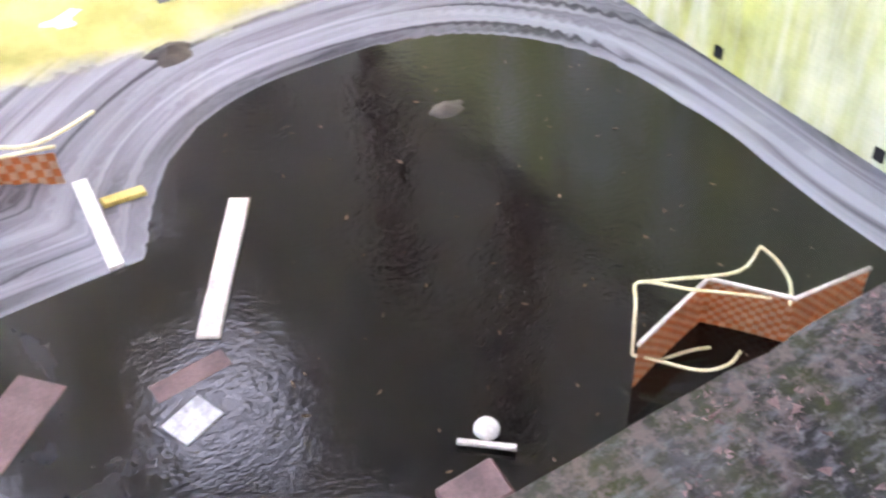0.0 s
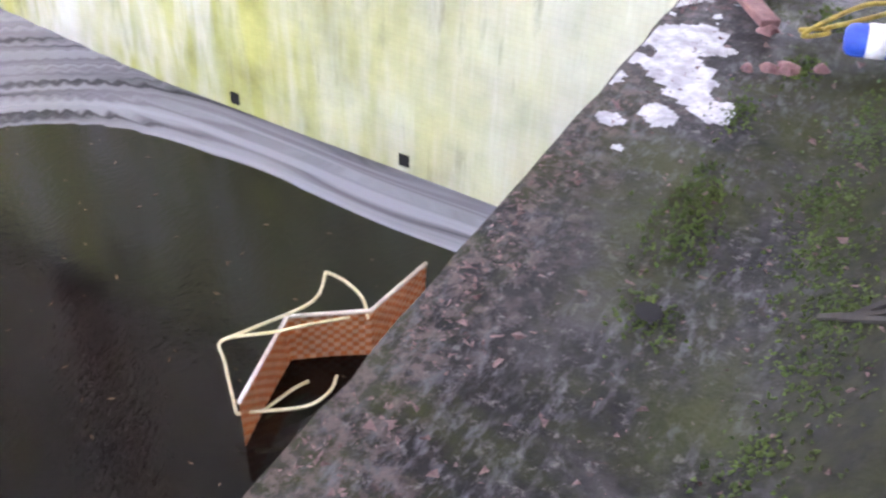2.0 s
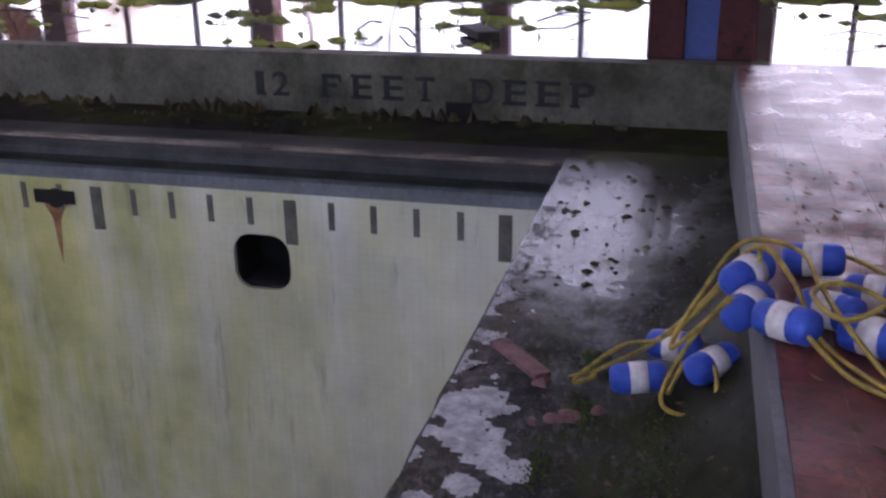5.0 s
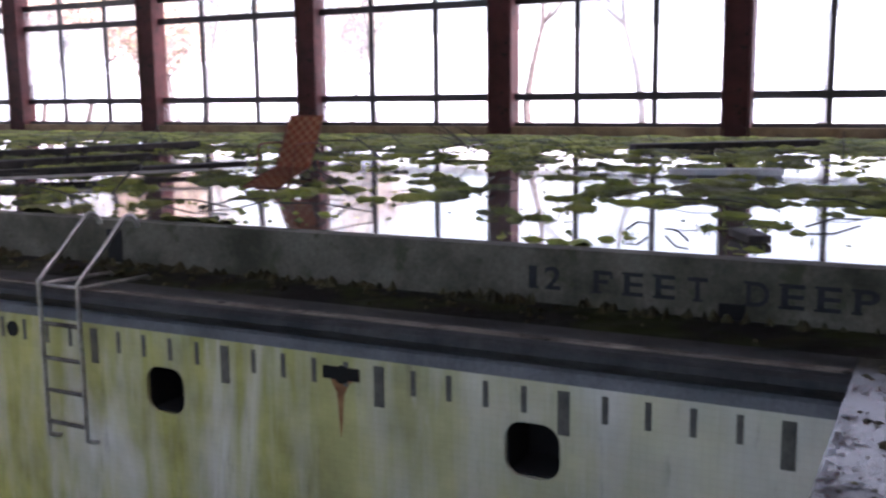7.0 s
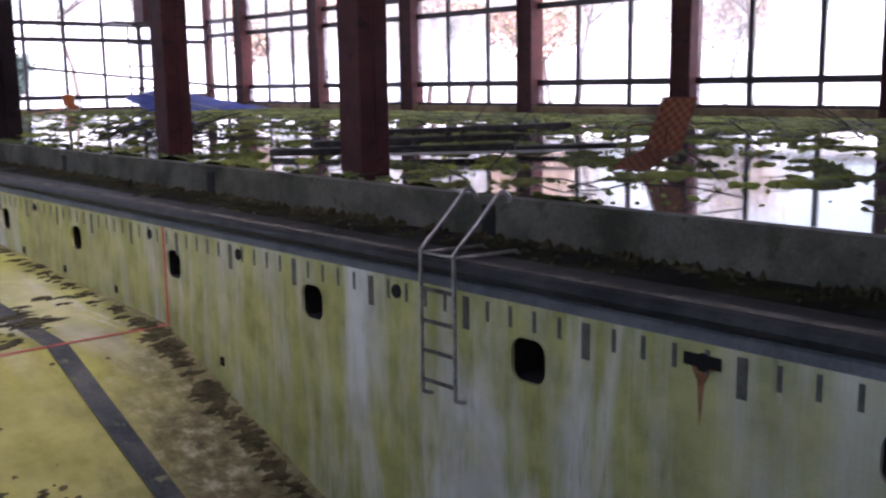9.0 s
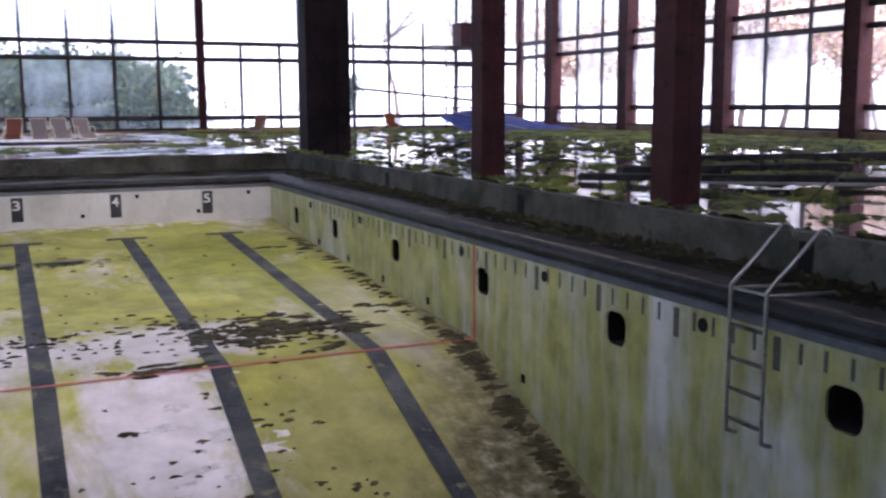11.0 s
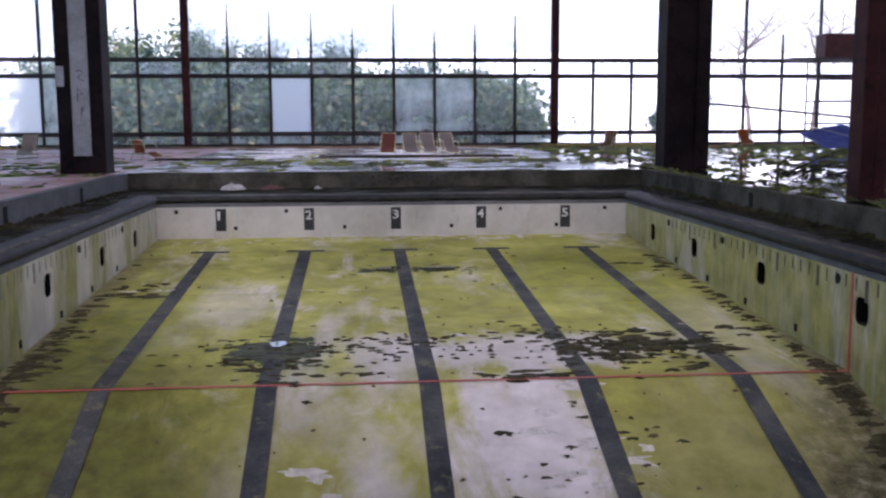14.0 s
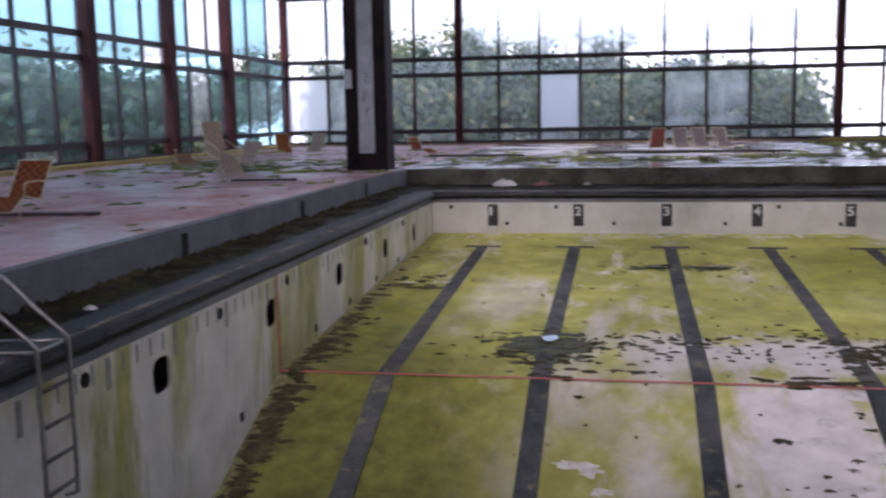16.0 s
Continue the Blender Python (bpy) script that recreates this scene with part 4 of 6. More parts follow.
for k, x in enumerate(LANES):
    plate = part("lane_plaque", bevelled((x - 0.13, x + 0.13, Y1 - 0.012, Y1 - 0.001, -0.9, -0.33), 0.004, 1), M["plaque"], wall_north, "black lane plaque with a white numeral")
    lettering(str(k + 1), 0.32, M["numeral"], "numeral", Matrix.Translation((x - 0.09, Y1 - 0.014, -0.62)) @ Matrix.Rotation(radians(90), 4, "X"), plate, bold=0.006, width=0.07 if k == 0 else 0.16)

# drain slots in the risers
for x, s, ys, rz in ((RX, -1, (5.38, 11.6, 17.6, -0.91), riser_e), (LX, 1, (10.55, 15.98, 5.2, 21.0), bpy.data.objects["riser_west"])):
    for y in ys:
        a, b = sorted((x + s * 0.001, x + s * 0.012))
        part("drain_slot", boxes((a, b, y - 0.1, y + 0.1, 0.02 if y > 0 else -0.003, 0.36 if y > 0 else 0.12)), M["cavity"], rz, "drain slot, a plate coloured black for the shade inside")


# ---- pool ladders ----
def ladder(x, y, s):
    """Tarnished tube ladder; s points from the basin to the deck."""
    lad = empty("pool_ladder", "tarnished chrome pool ladder with four rungs", "ladder", "pool ladders", m=Matrix.Translation((x, y, 0)))
    for dy in (-0.24, 0.24):
        pts = [(-0.02, -1.38), (-0.12, -1.34), (-0.14, -1.26), (-0.14, -0.6), (-0.14, 0.02), (-0.11, 0.12), (0.15, 0.34), (0.42, 0.59), (0.5, 0.63), (0.58, 0.6), (0.62, 0.52)]
        bm = tube(bmesh.new(), [(s * p.x, dy, p.y) for p in curve_through([(a, b, 0) for a, b in pts], 4)], 0.021)
        part("rail", bm, M["chrome"], lad, smooth=True)
        part("brace", tube(bmesh.new(), [(s * -0.14, dy, 0.06), (s * 0.7, dy, 0.03), (s * 0.74, dy, -0.01)], 0.018), M["chrome"], lad, smooth=True)
    for z in (-0.29, -0.61, -0.91, -1.21):
        part("rung", tube(bmesh.new(), [(s * -0.14, -0.24, z), (s * -0.14, 0.24, z)], 0.02), M["tarnish"], lad, "blackened rung", smooth=True)
    part("cross_tie", tube(bmesh.new(), [(s * -0.1, -0.24, 0.055), (s * -0.1, 0.24, 0.055)], 0.016), M["chrome"], lad, smooth=True)
    return lad


ladder(W, 4.66, 1)
ladder(0.0, 4.76, -1)

# ---- puddles and litter on the basin floor ----
M["puddle"], nt, bs = mat("thin_green_puddle")
v = coords(nt)
put(nt, bs, ramp(nt, noise_tex(nt, v, 2.5, 6), [(0.35, (0.02, 0.025, 0.008)), (0.65, (0.09, 0.10, 0.03))]), 0.04)
M["scum"] = worn("dark_leaf_mat", (0.018, 0.017, 0.008), (0.075, 0.065, 0.03), 5, 0.8, 40, bumps=0.8, dist=0.02, gloss=0.2)
M["crumb"] = worn("brown_leaf_litter", (0.05, 0.03, 0.015), (0.16, 0.10, 0.05), 9, 0.8, 60)
M["pale_flake"] = worn("pale_paint_flakes", (0.4, 0.38, 0.35), (0.62, 0.6, 0.57), 9, 0.7, 60)


def blob(cx, cy, rx, ry, z_of, lift, seed, n=36, ragged=0.35, rings=3, dome=0.0):
    """A ragged flat patch that follows a surface."""
    bm = bmesh.new()
    mid = bm.verts.new((cx, cy, z_of(cx, cy) + lift + dome))
    rows = []
    for k in range(1, rings + 1):
        f = k / rings
        row = []
        for i in range(n):
            a = 2 * math.pi * i / n
            r = f * (1 + ragged * f * (noise.fractal(Vector((math.cos(a) * 1.7, math.sin(a) * 1.7, seed * 3.3)), 0.8, 2.2, 4)))
            x, y = cx + rx * r * math.cos(a), cy + ry * r * math.sin(a)
            d = dome * (1 - f * f) * (0.7 + 0.6 * noise.noise(Vector((x * 5, y * 5, seed))))
            row.append(bm.verts.new((x, y, z_of(x, y) + lift + d - (0.012 if k == rings and dome else 0))))
        rows.append(row)
    for i in range(n):
        bm.faces.new((mid, rows[0][i], rows[0][(i + 1) % n]))
        for a, b in zip(rows, rows[1:]):
            bm.faces.new((a[i], b[i], b[(i + 1) % n], a[(i + 1) % n]))
    return bm


def scatter_patches(name, spots, material, label, z_of, seed, lift=0.008, dome=0.02):
    """Many ragged patches joined into one thing of uncountable litter."""
    rr = random.Random(seed)
    whole = bmesh.new()
    for (cx, cy, sx, sy, count, size) in spots:
        for _ in range(count):
            x, y = rr.gauss(cx, sx), rr.gauss(cy, sy)
            if not (0.15 < x < W - 0.15 and 6.3 < y < Y1 - 0.1) and z_of is floor_z:
                continue
            r = size * rr.uniform(0.35, 1.3)
            b = blob(x, y, r * rr.uniform(0.9, 1.9), r * rr.uniform(0.5, 0.9), z_of, lift + rr.uniform(0, 0.004), rr.uniform(0, 99), 14, 1.25, 2, dome * rr.uniform(0.3, 1))
            me = bpy.data.meshes.new("tmp")
            b.to_mesh(me)
            b.free()
            whole.from_mesh(me)
            bpy.data.meshes.remove(me)
    ob = new(name, mesh_of(name, whole, material))
    return tagged(ob, label, "litter", kind="stuff")


M["slime"] = worn("dark_green_slime", (0.012, 0.018, 0.003), (0.06, 0.07, 0.012), 4, 0.55, 50, bumps=0.8, dist=0.015)
scatter_patches("algae_mat", [(3.9, 12.4, 0.32, 0.34, 70, 0.22), (3.9, 12.3, 0.42, 0.5, 120, 0.07), (6.3, 18.55, 0.55, 0.12, 30, 0.14), (6.3, 18.5, 0.75, 0.2, 50, 0.06)],
                M["slime"], "dark green algae slime round the standing puddles", floor_z, 17, lift=0.004, dome=0.006)
for k, (x, y, rx, ry) in enumerate(((3.86, 12.75, 0.13, 0.2), (5.75, 18.6, 0.32, 0.17), (6.9, 18.62, 0.36, 0.16))):
    ob = part("puddle", blob(x, y, rx, ry, lambda a, b: floor_z(x, y), 0.034, k + 2.0, n=40, ragged=0.45), M["puddle"])
    tagged(ob, "small clear puddle standing in algae slime", "puddle", "floor puddles")
M["seam"] = worn("dark_open_seam", (0.03, 0.028, 0.018), (0.09, 0.085, 0.05), 5, 0.8, 40)
for x0, x1, y in ((0.3, 3.6, 16.35), (3.9, 6.0, 16.45), (8.5, 10.4, 16.6)):
    ob = part("floor_seam", draped(x0, x1, y - 0.008, y + 0.008, 0.004, 0.016), M["seam"])
    tagged(ob, "dark open seam across the painted basin floor", "seam", kind="structure")
scatter_patches("leaf_mat", [(9.3, 12.2, 0.6, 0.33, 90, 0.13), (9.3, 12.2, 0.9, 0.5, 150, 0.05), (8.2, 13.0, 0.7, 0.4, 50, 0.06), (10.2, 12.6, 0.5, 0.4, 14, 0.14), (7.3, 10.95, 0.5, 0.12, 8, 0.14),
                             (5.6, 12.6, 1.2, 0.45, 130, 0.045), (4.4, 11.2, 0.6, 0.3, 22, 0.09), (9.85, 10.95, 0.15, 0.08, 3, 0.14), (8.1, 9.2, 0.6, 0.5, 26, 0.045), (3.9, 11.9, 0.5, 0.3, 20, 0.1),
                             (9.0, 8.0, 0.5, 0.4, 24, 0.04), (0.7, 16.9, 0.4, 0.5, 18, 0.16), (11.8, 18.6, 0.25, 0.5, 14, 0.13), (11.8, 14.5, 0.2, 1.0, 10, 0.1), (0.4, 12.0, 0.2, 1.4, 26, 0.13),
                             (11.95, 9.3, 0.08, 1.5, 120, 0.1), (0.25, 9.0, 0.08, 1.6, 110, 0.1), (0.22, 13.5, 0.07, 2.5, 70, 0.09), (11.98, 14.5, 0.07, 2.5, 60, 0.08)],
                M["scum"], "dark sodden leaf mats drifted on the basin floor", floor_z, 11)
scatter_patches("leaf_crumbs", [(6.1, 14, 4, 5, 110, 0.03), (8, 9, 2, 1.5, 24, 0.03)], M["crumb"], "scattered brown leaf crumbs on the basin floor", floor_z, 12)
scatter_patches("paint_flakes", [(6.1, 22.5, 3.6, 0.16, 60, 0.1), (8.6, 12.6, 1.2, 0.5, 16, 0.12), (7.9, 8.7, 0.6, 0.9, 18, 0.16), (3.0, 16.8, 2, 0.15, 14, 0.08), (4.4, 8.9, 0.2, 0.2, 4, 0.12)],
                M["pale_flake"], "pale flaked paint and scale on the basin floor", floor_z, 13, dome=0.006)

# ---- flooded and mossy decks ----
M["moss"], nt, bs = mat("wet_moss")
v = coords(nt)
colr = ramp(nt, noise_tex(nt, v, 0.9, 7, 0.65), [(0.3, (0.02, 0.022, 0.01)), (0.42, (0.085, 0.105, 0.018)), (0.56, (0.25, 0.28, 0.035)), (0.7, (0.38, 0.37, 0.08))])
brown = ramp(nt, noise_tex(nt, v, 0.45, 5), [(0.52, grey(0)), (0.64, grey(0.8))])
put(nt, bs, mix(nt, brown, colr, (0.06, 0.045, 0.025)), 0.85)
bump(nt, bs, noise_tex(nt, v, 30, 6, 0.7), 0.8, 0.02)


def moss_noise(x, y):
    p = Vector((x, y * 0.8, 5.5))
    return noise.fractal(p * 1.25, 0.35, 2.1, 6) + 0.3 * noise.noise(p * 7) + 0.25 * noise.noise(p * 3.1)


def moss_field(name, x0, x1, y0, y1, step, level, label, amp=0.2):
    nx, ny = int((x1 - x0) / step), int((y1 - y0) / step)
    verts, faces, keep = [], [], {}
    heights = [[moss_noise(x0 + i * step, y0 + j * step) * amp
                + level(x0 + i * step, y0 + j * step) for i in range(nx + 1)] for j in range(ny + 1)]

    def vid(i, j):
        if (i, j) not in keep:
            keep[i, j] = len(verts)
            h = max(-0.03, min(heights[j][i], 0.03 + 0.25 * (heights[j][i] - 0.03)))
            verts.append((x0 + i * step, y0 + j * step, DECK + h))
        return keep[i, j]
    for j in range(ny):
        for i in range(nx):
            if max(heights[j][i], heights[j][i + 1], heights[j + 1][i], heights[j + 1][i + 1]) > -0.005:
                faces.append((vid(i, j), vid(i + 1, j), vid(i + 1, j + 1), vid(i, j + 1)))
    me = bpy.data.meshes.new(name)
    me.from_pydata(verts, [], faces)
    me.materials.append(M["moss"])
    return tagged(new(name, me), label, "moss", kind="stuff")


moss_field("moss", RX + 0.25, GX1 - 0.3, -8.5, 50.5, 0.085,
           lambda x, y: -0.085 + 0.11 * max(0.0, min(1.0, (x - 23) / 8)) - 0.05 * (y < 3 and x < 17) + 0.07 * (abs(x - 18.5) < 1.5 and -2 < y < 1) + 0.06 * (x < 14.1 and y > 3),
           "green and brown moss cushions standing in the flooded deck")
moss_field("moss", LX + 0.2, RX + 0.2, FY + 0.25, 50.0, 0.15, lambda x, y: -0.14 + 0.09 * (29 < y < 34) - 0.05 * (y > 40),
           "moss patches on the pale wet deck")
moss_field("moss", -11.5, LX - 0.3, 8.0, 44.0, 0.16, lambda x, y: -0.16 + 0.1 * (24 < y < 33), "thin moss patches on the red tiled deck")


scatter_patches("foot_moss", [(RX - 0.05, 1.2 * k - 1.5, 0.03, 0.5, 12 + 5 * (k % 3), 0.06) for k in range(22)], M["scum"], "black rotted moss along the foot of the riser", lambda a, b: -0.004, 14, dome=0.09)
scatter_patches("foot_moss", [(LX + 0.05, 1.2 * k + 2.5, 0.03, 0.5, 8 + 4 * (k % 3), 0.06) for k in range(19)], M["scum"], "black rotted moss along the foot of the riser", lambda a, b: -0.004, 15, dome=0.07)
scatter_patches("ledge_litter", [(W + 0.9, 1.4 * k, 0.2, 0.6, 14, 0.035) for k in range(18)] + [(-0.9, 1.4 * k + 3, 0.15, 0.6, 12, 0.035) for k in range(15)], M["scum"], "brown leaf litter drifted along the overflow ledge", lambda a, b: -0.004, 16, dome=0.03)


# ---- loose boards and sticks ----
M["lime"] = worn("white_lime_crust", (0.22, 0.22, 0.225), (0.45, 0.45, 0.46), 16, 0.7, 60)
M["foam"] = worn("peach_stained_foam", (0.40, 0.23, 0.17), (0.50, 0.38, 0.34), 2.5, 0.7, 30)
M["wood_dark"] = worn("rotten_dark_wood", (0.012, 0.010, 0.009), (0.05, 0.04, 0.03), 4, 0.8, 40)
M["wood_pale"] = worn("weathered_pale_wood", (0.33, 0.29, 0.26), (0.52, 0.47, 0.43), 5, 0.75, 40)
M["wood_brown"] = worn("brown_stained_wood", (0.06, 0.032, 0.03), (0.13, 0.075, 0.07), 5, 0.6, 40)
M["wood_yellow"] = worn("yellow_pine", (0.32, 0.24, 0.05), (0.48, 0.38, 0.12), 5, 0.7, 40)


def board(a, b, w, t, material, label, tilt=0.0):
    """A loose plank between two points of its underside's middle line."""
    a, b = Vector(a), Vector(b)
    d = b - a
    bm = bevelled((0, d.length, -w / 2, w / 2, 0, t), min(w, t) * 0.12, 1)
    for v in bm.verts:
        v.co.z += 0.3 * t * noise.noise(v.co * 2 + a)
    ob = part("board", bm, material)
    q = d.to_track_quat("X", "Z").to_matrix().to_4x4()
    ob.matrix_basis = Matrix.Translation(a) @ q @ Matrix.Rotation(radians(tilt), 4, "X")
    return tagged(ob, label, "board", "loose boards")


D1 = DECK + 0.01
board((21.0, 1.5, D1), (21.6, -0.05, D1), 0.3, 0.1, M["panel"], "long pale board lying in the flooded deck")
board((16.5, 10.6, D1 + 0.02), (19.8, 8.7, D1 + 0.05), 0.22, 0.09, M["wood_dark"], "black rotten plank in the flooded deck")
board((15.2, 12.6, D1), (17.8, 9.2, D1 + 0.1), 0.3, 0.12, M["wood_dark"], "black rotten plank in the flooded deck")
board((17.0, 14.0, D1), (21.5, 12.6, D1), 0.35, 0.14, M["wood_dark"], "black rotten beam in the flooded deck")
board((19.5, 16.5, D1), (26.0, 15.2, D1), 0.3, 0.16, M["wood_dark"], "black rotten beam in the flooded deck")
board((15.5, 11.0, D1 + 0.05), (18.0, 8.0, D1 + 0.12), 0.1, 0.04, M["wood_pale"], "pale split lath across rotten planks")
board((27.5, 4.0, D1), (30.5, 0.5, D1), 0.35, 0.15, M["wood_dark"], "dark plank among moss")
board((14.35, -0.95, D1), (14.75, -0.7, D1), 0.2, 0.07, M["wood_dark"], "short black scrap of wood in shallow water")
board((3.6, 36.3, D1), (11.2, 35.9, D1), 0.3, 0.1, M["wood_dark"], "long black plank on the pale deck")
board((-2.3, 34.4, D1), (1.3, 34.6, D1), 0.2, 0.08, M["wood_dark"], "dark plank on the pale deck")
board((-4.7, 20.6, D1), (-3.1, 20.9, D1), 0.12, 0.05, M["wood_dark"], "dark lath on the red deck")
board((-6.5, 12.0, D1), (-3.6, 12.2, D1), 0.2, 0.05, M["wood_brown"], "brown plank on the red deck")
board((-11.8, 30.0, D1), (-8.4, 35.0, D1 + 0.25), 0.25, 0.06, M["wood_yellow"], "pale tan board propped on debris")
board((23.0, 47.0, DECK + 2.2), (33.0, 44.0, DECK + 1.1), 0.12, 0.12, M["wood_dark"], "dark fallen rail leaning over the blue sheet")
board((26.9, 44.6, DECK + 1.15), (31.2, 43.3, D1 + 0.05), 0.16, 0.05, M["panel"], "white-painted lath leaning against the blue cover")
# added strip that draws the brown sill line of the west glazing
board((-13.2, 2.0, D1), (-13.2, 50.0, D1), 0.3, 0.14, M["wood_yellow"], "tan strip standing in for the sill of the teal windows")
board((15.0, 50.4, D1), (24.0, 50.3, D1), 0.3, 0.14, M["wood_yellow"], "tan timber along the window foot")

bm = bmesh.new()
rr = random.Random(3)
for k in range(90):
    base = Vector((rr.gauss(15.6, 0.7), rr.gauss(18.6, 1.6), D1 + rr.uniform(0, 0.15)))
    a = rr.gauss(0.8, 0.5)
    tip = base + Vector((math.cos(a), -math.sin(a), rr.uniform(-0.02, 0.45))) * rr.uniform(0.5, 1.7)
    mid = (base + tip) / 2 + Vector((rr.uniform(-.1, .1), rr.uniform(-.1, .1), rr.uniform(0, .15)))
    tube(bm, curve_through([base, mid, tip], 3), rr.uniform(0.006, 0.016), 4)
tagged(new("brushwood", mesh_of("brushwood", bm, M["wood_dark"])), "heap of dead brushwood by the steel column", "brushwood", kind="stuff")
bm = bmesh.new()
for k in range(170):
    x, y = rr.uniform(14, 32), rr.uniform(-6, 20)
    a, l = rr.uniform(0, 3.14), rr.uniform(0.3, 1.5)
    p = Vector((x, y, D1 + rr.uniform(0, 0.06)))
    q = p + Vector((math.cos(a) * l, math.sin(a) * l, rr.choice((0, 0, 0.1, 0.5)) * l))
    tube(bm, [p, (p + q) / 2 + Vector((0, 0, 0.04)), q], rr.uniform(0.006, 0.014), 4)
tagged(new("twigs", mesh_of("twigs", bm, M["wood_dark"])), "dead twigs strewn over the flooded deck", "twigs", kind="stuff")


# ---- webbed lounge chairs ----
def cloth(name, c, rough=0.75):
    return worn(name, tuple(x * 0.75 for x in c), c, 14, rough, 120)


M["web_orange"] = cloth("orange_webbing", (0.52, 0.17, 0.045))
M["web_white"] = cloth("white_webbing", (0.66, 0.60, 0.52))
M["web_brown"] = cloth("faded_rust_webbing", (0.30, 0.085, 0.04))
M["web_rust"] = cloth("bleached_rust_webbing", (0.40, 0.19, 0.10))
M["web_dim"] = cloth("dull_red_webbing", (0.20, 0.06, 0.035))
M["web_grey"] = cloth("grey_brown_webbing", (0.24, 0.20, 0.19))
M["web_fade"] = cloth("bleached_peach_webbing", (0.58, 0.40, 0.28))
M["web_fleck"] = cloth("peach_white_webbing", (0.60, 0.36, 0.22))
M["tube_cream"] = worn("cream_painted_tube", (0.50, 0.44, 0.24), (0.66, 0.60, 0.38), 9, 0.4, 60)


def web_panel(name, a, b, width, mats, parent, axis, n_long=7, pitch=0.075):
    """A woven sheet from side-profile point a to b, width along the given axis: straps cross over and under."""
    a, b, axis = Vector(a), Vector(b), Vector(axis)
    d = b - a
    nrm = d.normalized().cross(axis).normalized()
    m = max(3, round(d.length / pitch))
    k = 3
    bm = bmesh.new()
    g = []
    for j in range(m * k + 1):
        row = []
        for i in range(n_long * k + 1):
            u, v = i / k, j / k
            h = 0.007 * math.sin(math.pi * u) * math.sin(math.pi * v) - 0.02 * math.sin(math.pi * i / (n_long * k)) * math.sin(math.pi * j / (m * k))
            row.append(bm.verts.new(a + d * (v / m) + axis * width * (u / n_long - 0.5) + nrm * h))
        g.append(row)
    for j in range(m * k):
        for i in range(n_long * k):
            bm.faces.new((g[j][i], g[j][i + 1], g[j + 1][i + 1], g[j + 1][i])).material_index = (i // k + j // k) % 2
    bmesh.ops.solidify(bm, geom=bm.faces[:], thickness=0.004)
    return part(name, bm, mats, parent)


def lounge_chair(m, mats, label, profile=((0, 0.16), (0.42, 0.38), (0.95, 0.30), (1.42, 0.92)), width=0.58, tube_mat="tube_cream"):
    """A folding webbed chair; x runs from foot to head, y is its width."""
    ch = empty("lounge_chair", label, "chair", "webbed lounge chairs", m=m)
    names = ("footrest", "seat", "backrest")
    pts = [Vector((x, 0, z)) for x, z in profile]
    for k in range(3):
        web_panel(names[k], pts[k], pts[k + 1], width - 0.04, [M[mats[0]], M[mats[1]]], ch, (0, 1, 0))
    for s in (-1, 1):
        y = s * width / 2
        part("side_rail", tube(bmesh.new(), [(p.x, y, p.z) for p in pts], 0.013, 6), M[tube_mat], ch, smooth=True)
        arm = [(0.38, y * 1.06, 0.36), (0.42, y * 1.08, 0.55), (0.5, y * 1.08, 0.6), (0.95, y * 1.08, 0.6), (1.12, y * 1.06, 0.55)]
        part("arm", tube(bmesh.new(), curve_through(arm, 3), 0.013, 6), M[tube_mat], ch, smooth=True)
    for x, lean in ((0.35, -0.12), (1.0, 0.12)):
        leg = [(x, -width / 2, 0.34), (x + lean, -width / 2, 0.03), (x + lean, -width / 2 + 0.04, 0.013), (x + lean, width / 2 - 0.04, 0.013), (x + lean, width / 2, 0.03), (x, width / 2, 0.34)]
        part("leg_loop", tube(bmesh.new(), leg, 0.013, 6), M[tube_mat], ch, smooth=True)
    part("head_bar", tube(bmesh.new(), [(pts[3].x, -width / 2, pts[3].z), (pts[3].x, width / 2, pts[3].z)], 0.013, 6), M[tube_mat], ch, smooth=True)
    part("foot_bar", tube(bmesh.new(), [(pts[0].x, -width / 2, pts[0].z), (pts[0].x, width / 2, pts[0].z)], 0.013, 6), M[tube_mat], ch, smooth=True)
    return ch


def on_deck(x, y, turn, z=DECK):
    return Matrix.Translation((x, y, z)) @ Matrix.Rotation(radians(turn), 4, "Z")


lounge_chair(on_deck(16.85, 6.1, 2), ("web_brown", "web_rust"), "rust-brown webbed lounge chair standing in the flooded deck",
             ((0, 0.03), (0.4, 0.16), (0.8, 0.26), (1.2, 0.98)), tube_mat="web_dim")
lounge_chair(on_deck(25.6, 48.0, 80), ("web_orange", "web_orange"), "orange webbed lounge chair by the far windows")
lounge_chair(on_deck(17.0, 44.5, 60), ("web_fade", "web_brown"), "bleached rust-coloured lounge chair on the pale deck")
for x, y, t in ((6.3, 37.6, 85), (7.3, 37.3, 92), (8.1, 37.5, 95), (9.0, 37.3, 100)):
    lounge_chair(on_deck(x, y, t), ("web_dim", "web_dim") if x < 7 else ("web_grey", "web_grey"), "grey-brown webbed lounge chair in a row on the pale deck")
lounge_chair(on_deck(-2.3, 35.2, 150), ("web_orange", "web_brown"), "orange webbed lounge chair, low on the pale deck", ((0, 0.12), (0.4, 0.3), (0.9, 0.25), (1.1, 0.75)))
lounge_chair(on_deck(-8.9, 36.6, 115), ("web_orange", "web_orange"), "bright orange webbed lounge chair near the corner windows")
lounge_chair(on_deck(-7.9, 37.2, 95), ("web_fade", "web_white"), "bleached webbed lounge chair beside an orange one")
lounge_chair(on_deck(-5.7, 22.3, 70), ("web_white", "web_fade"), "pale tangled lounge chair on the red deck")
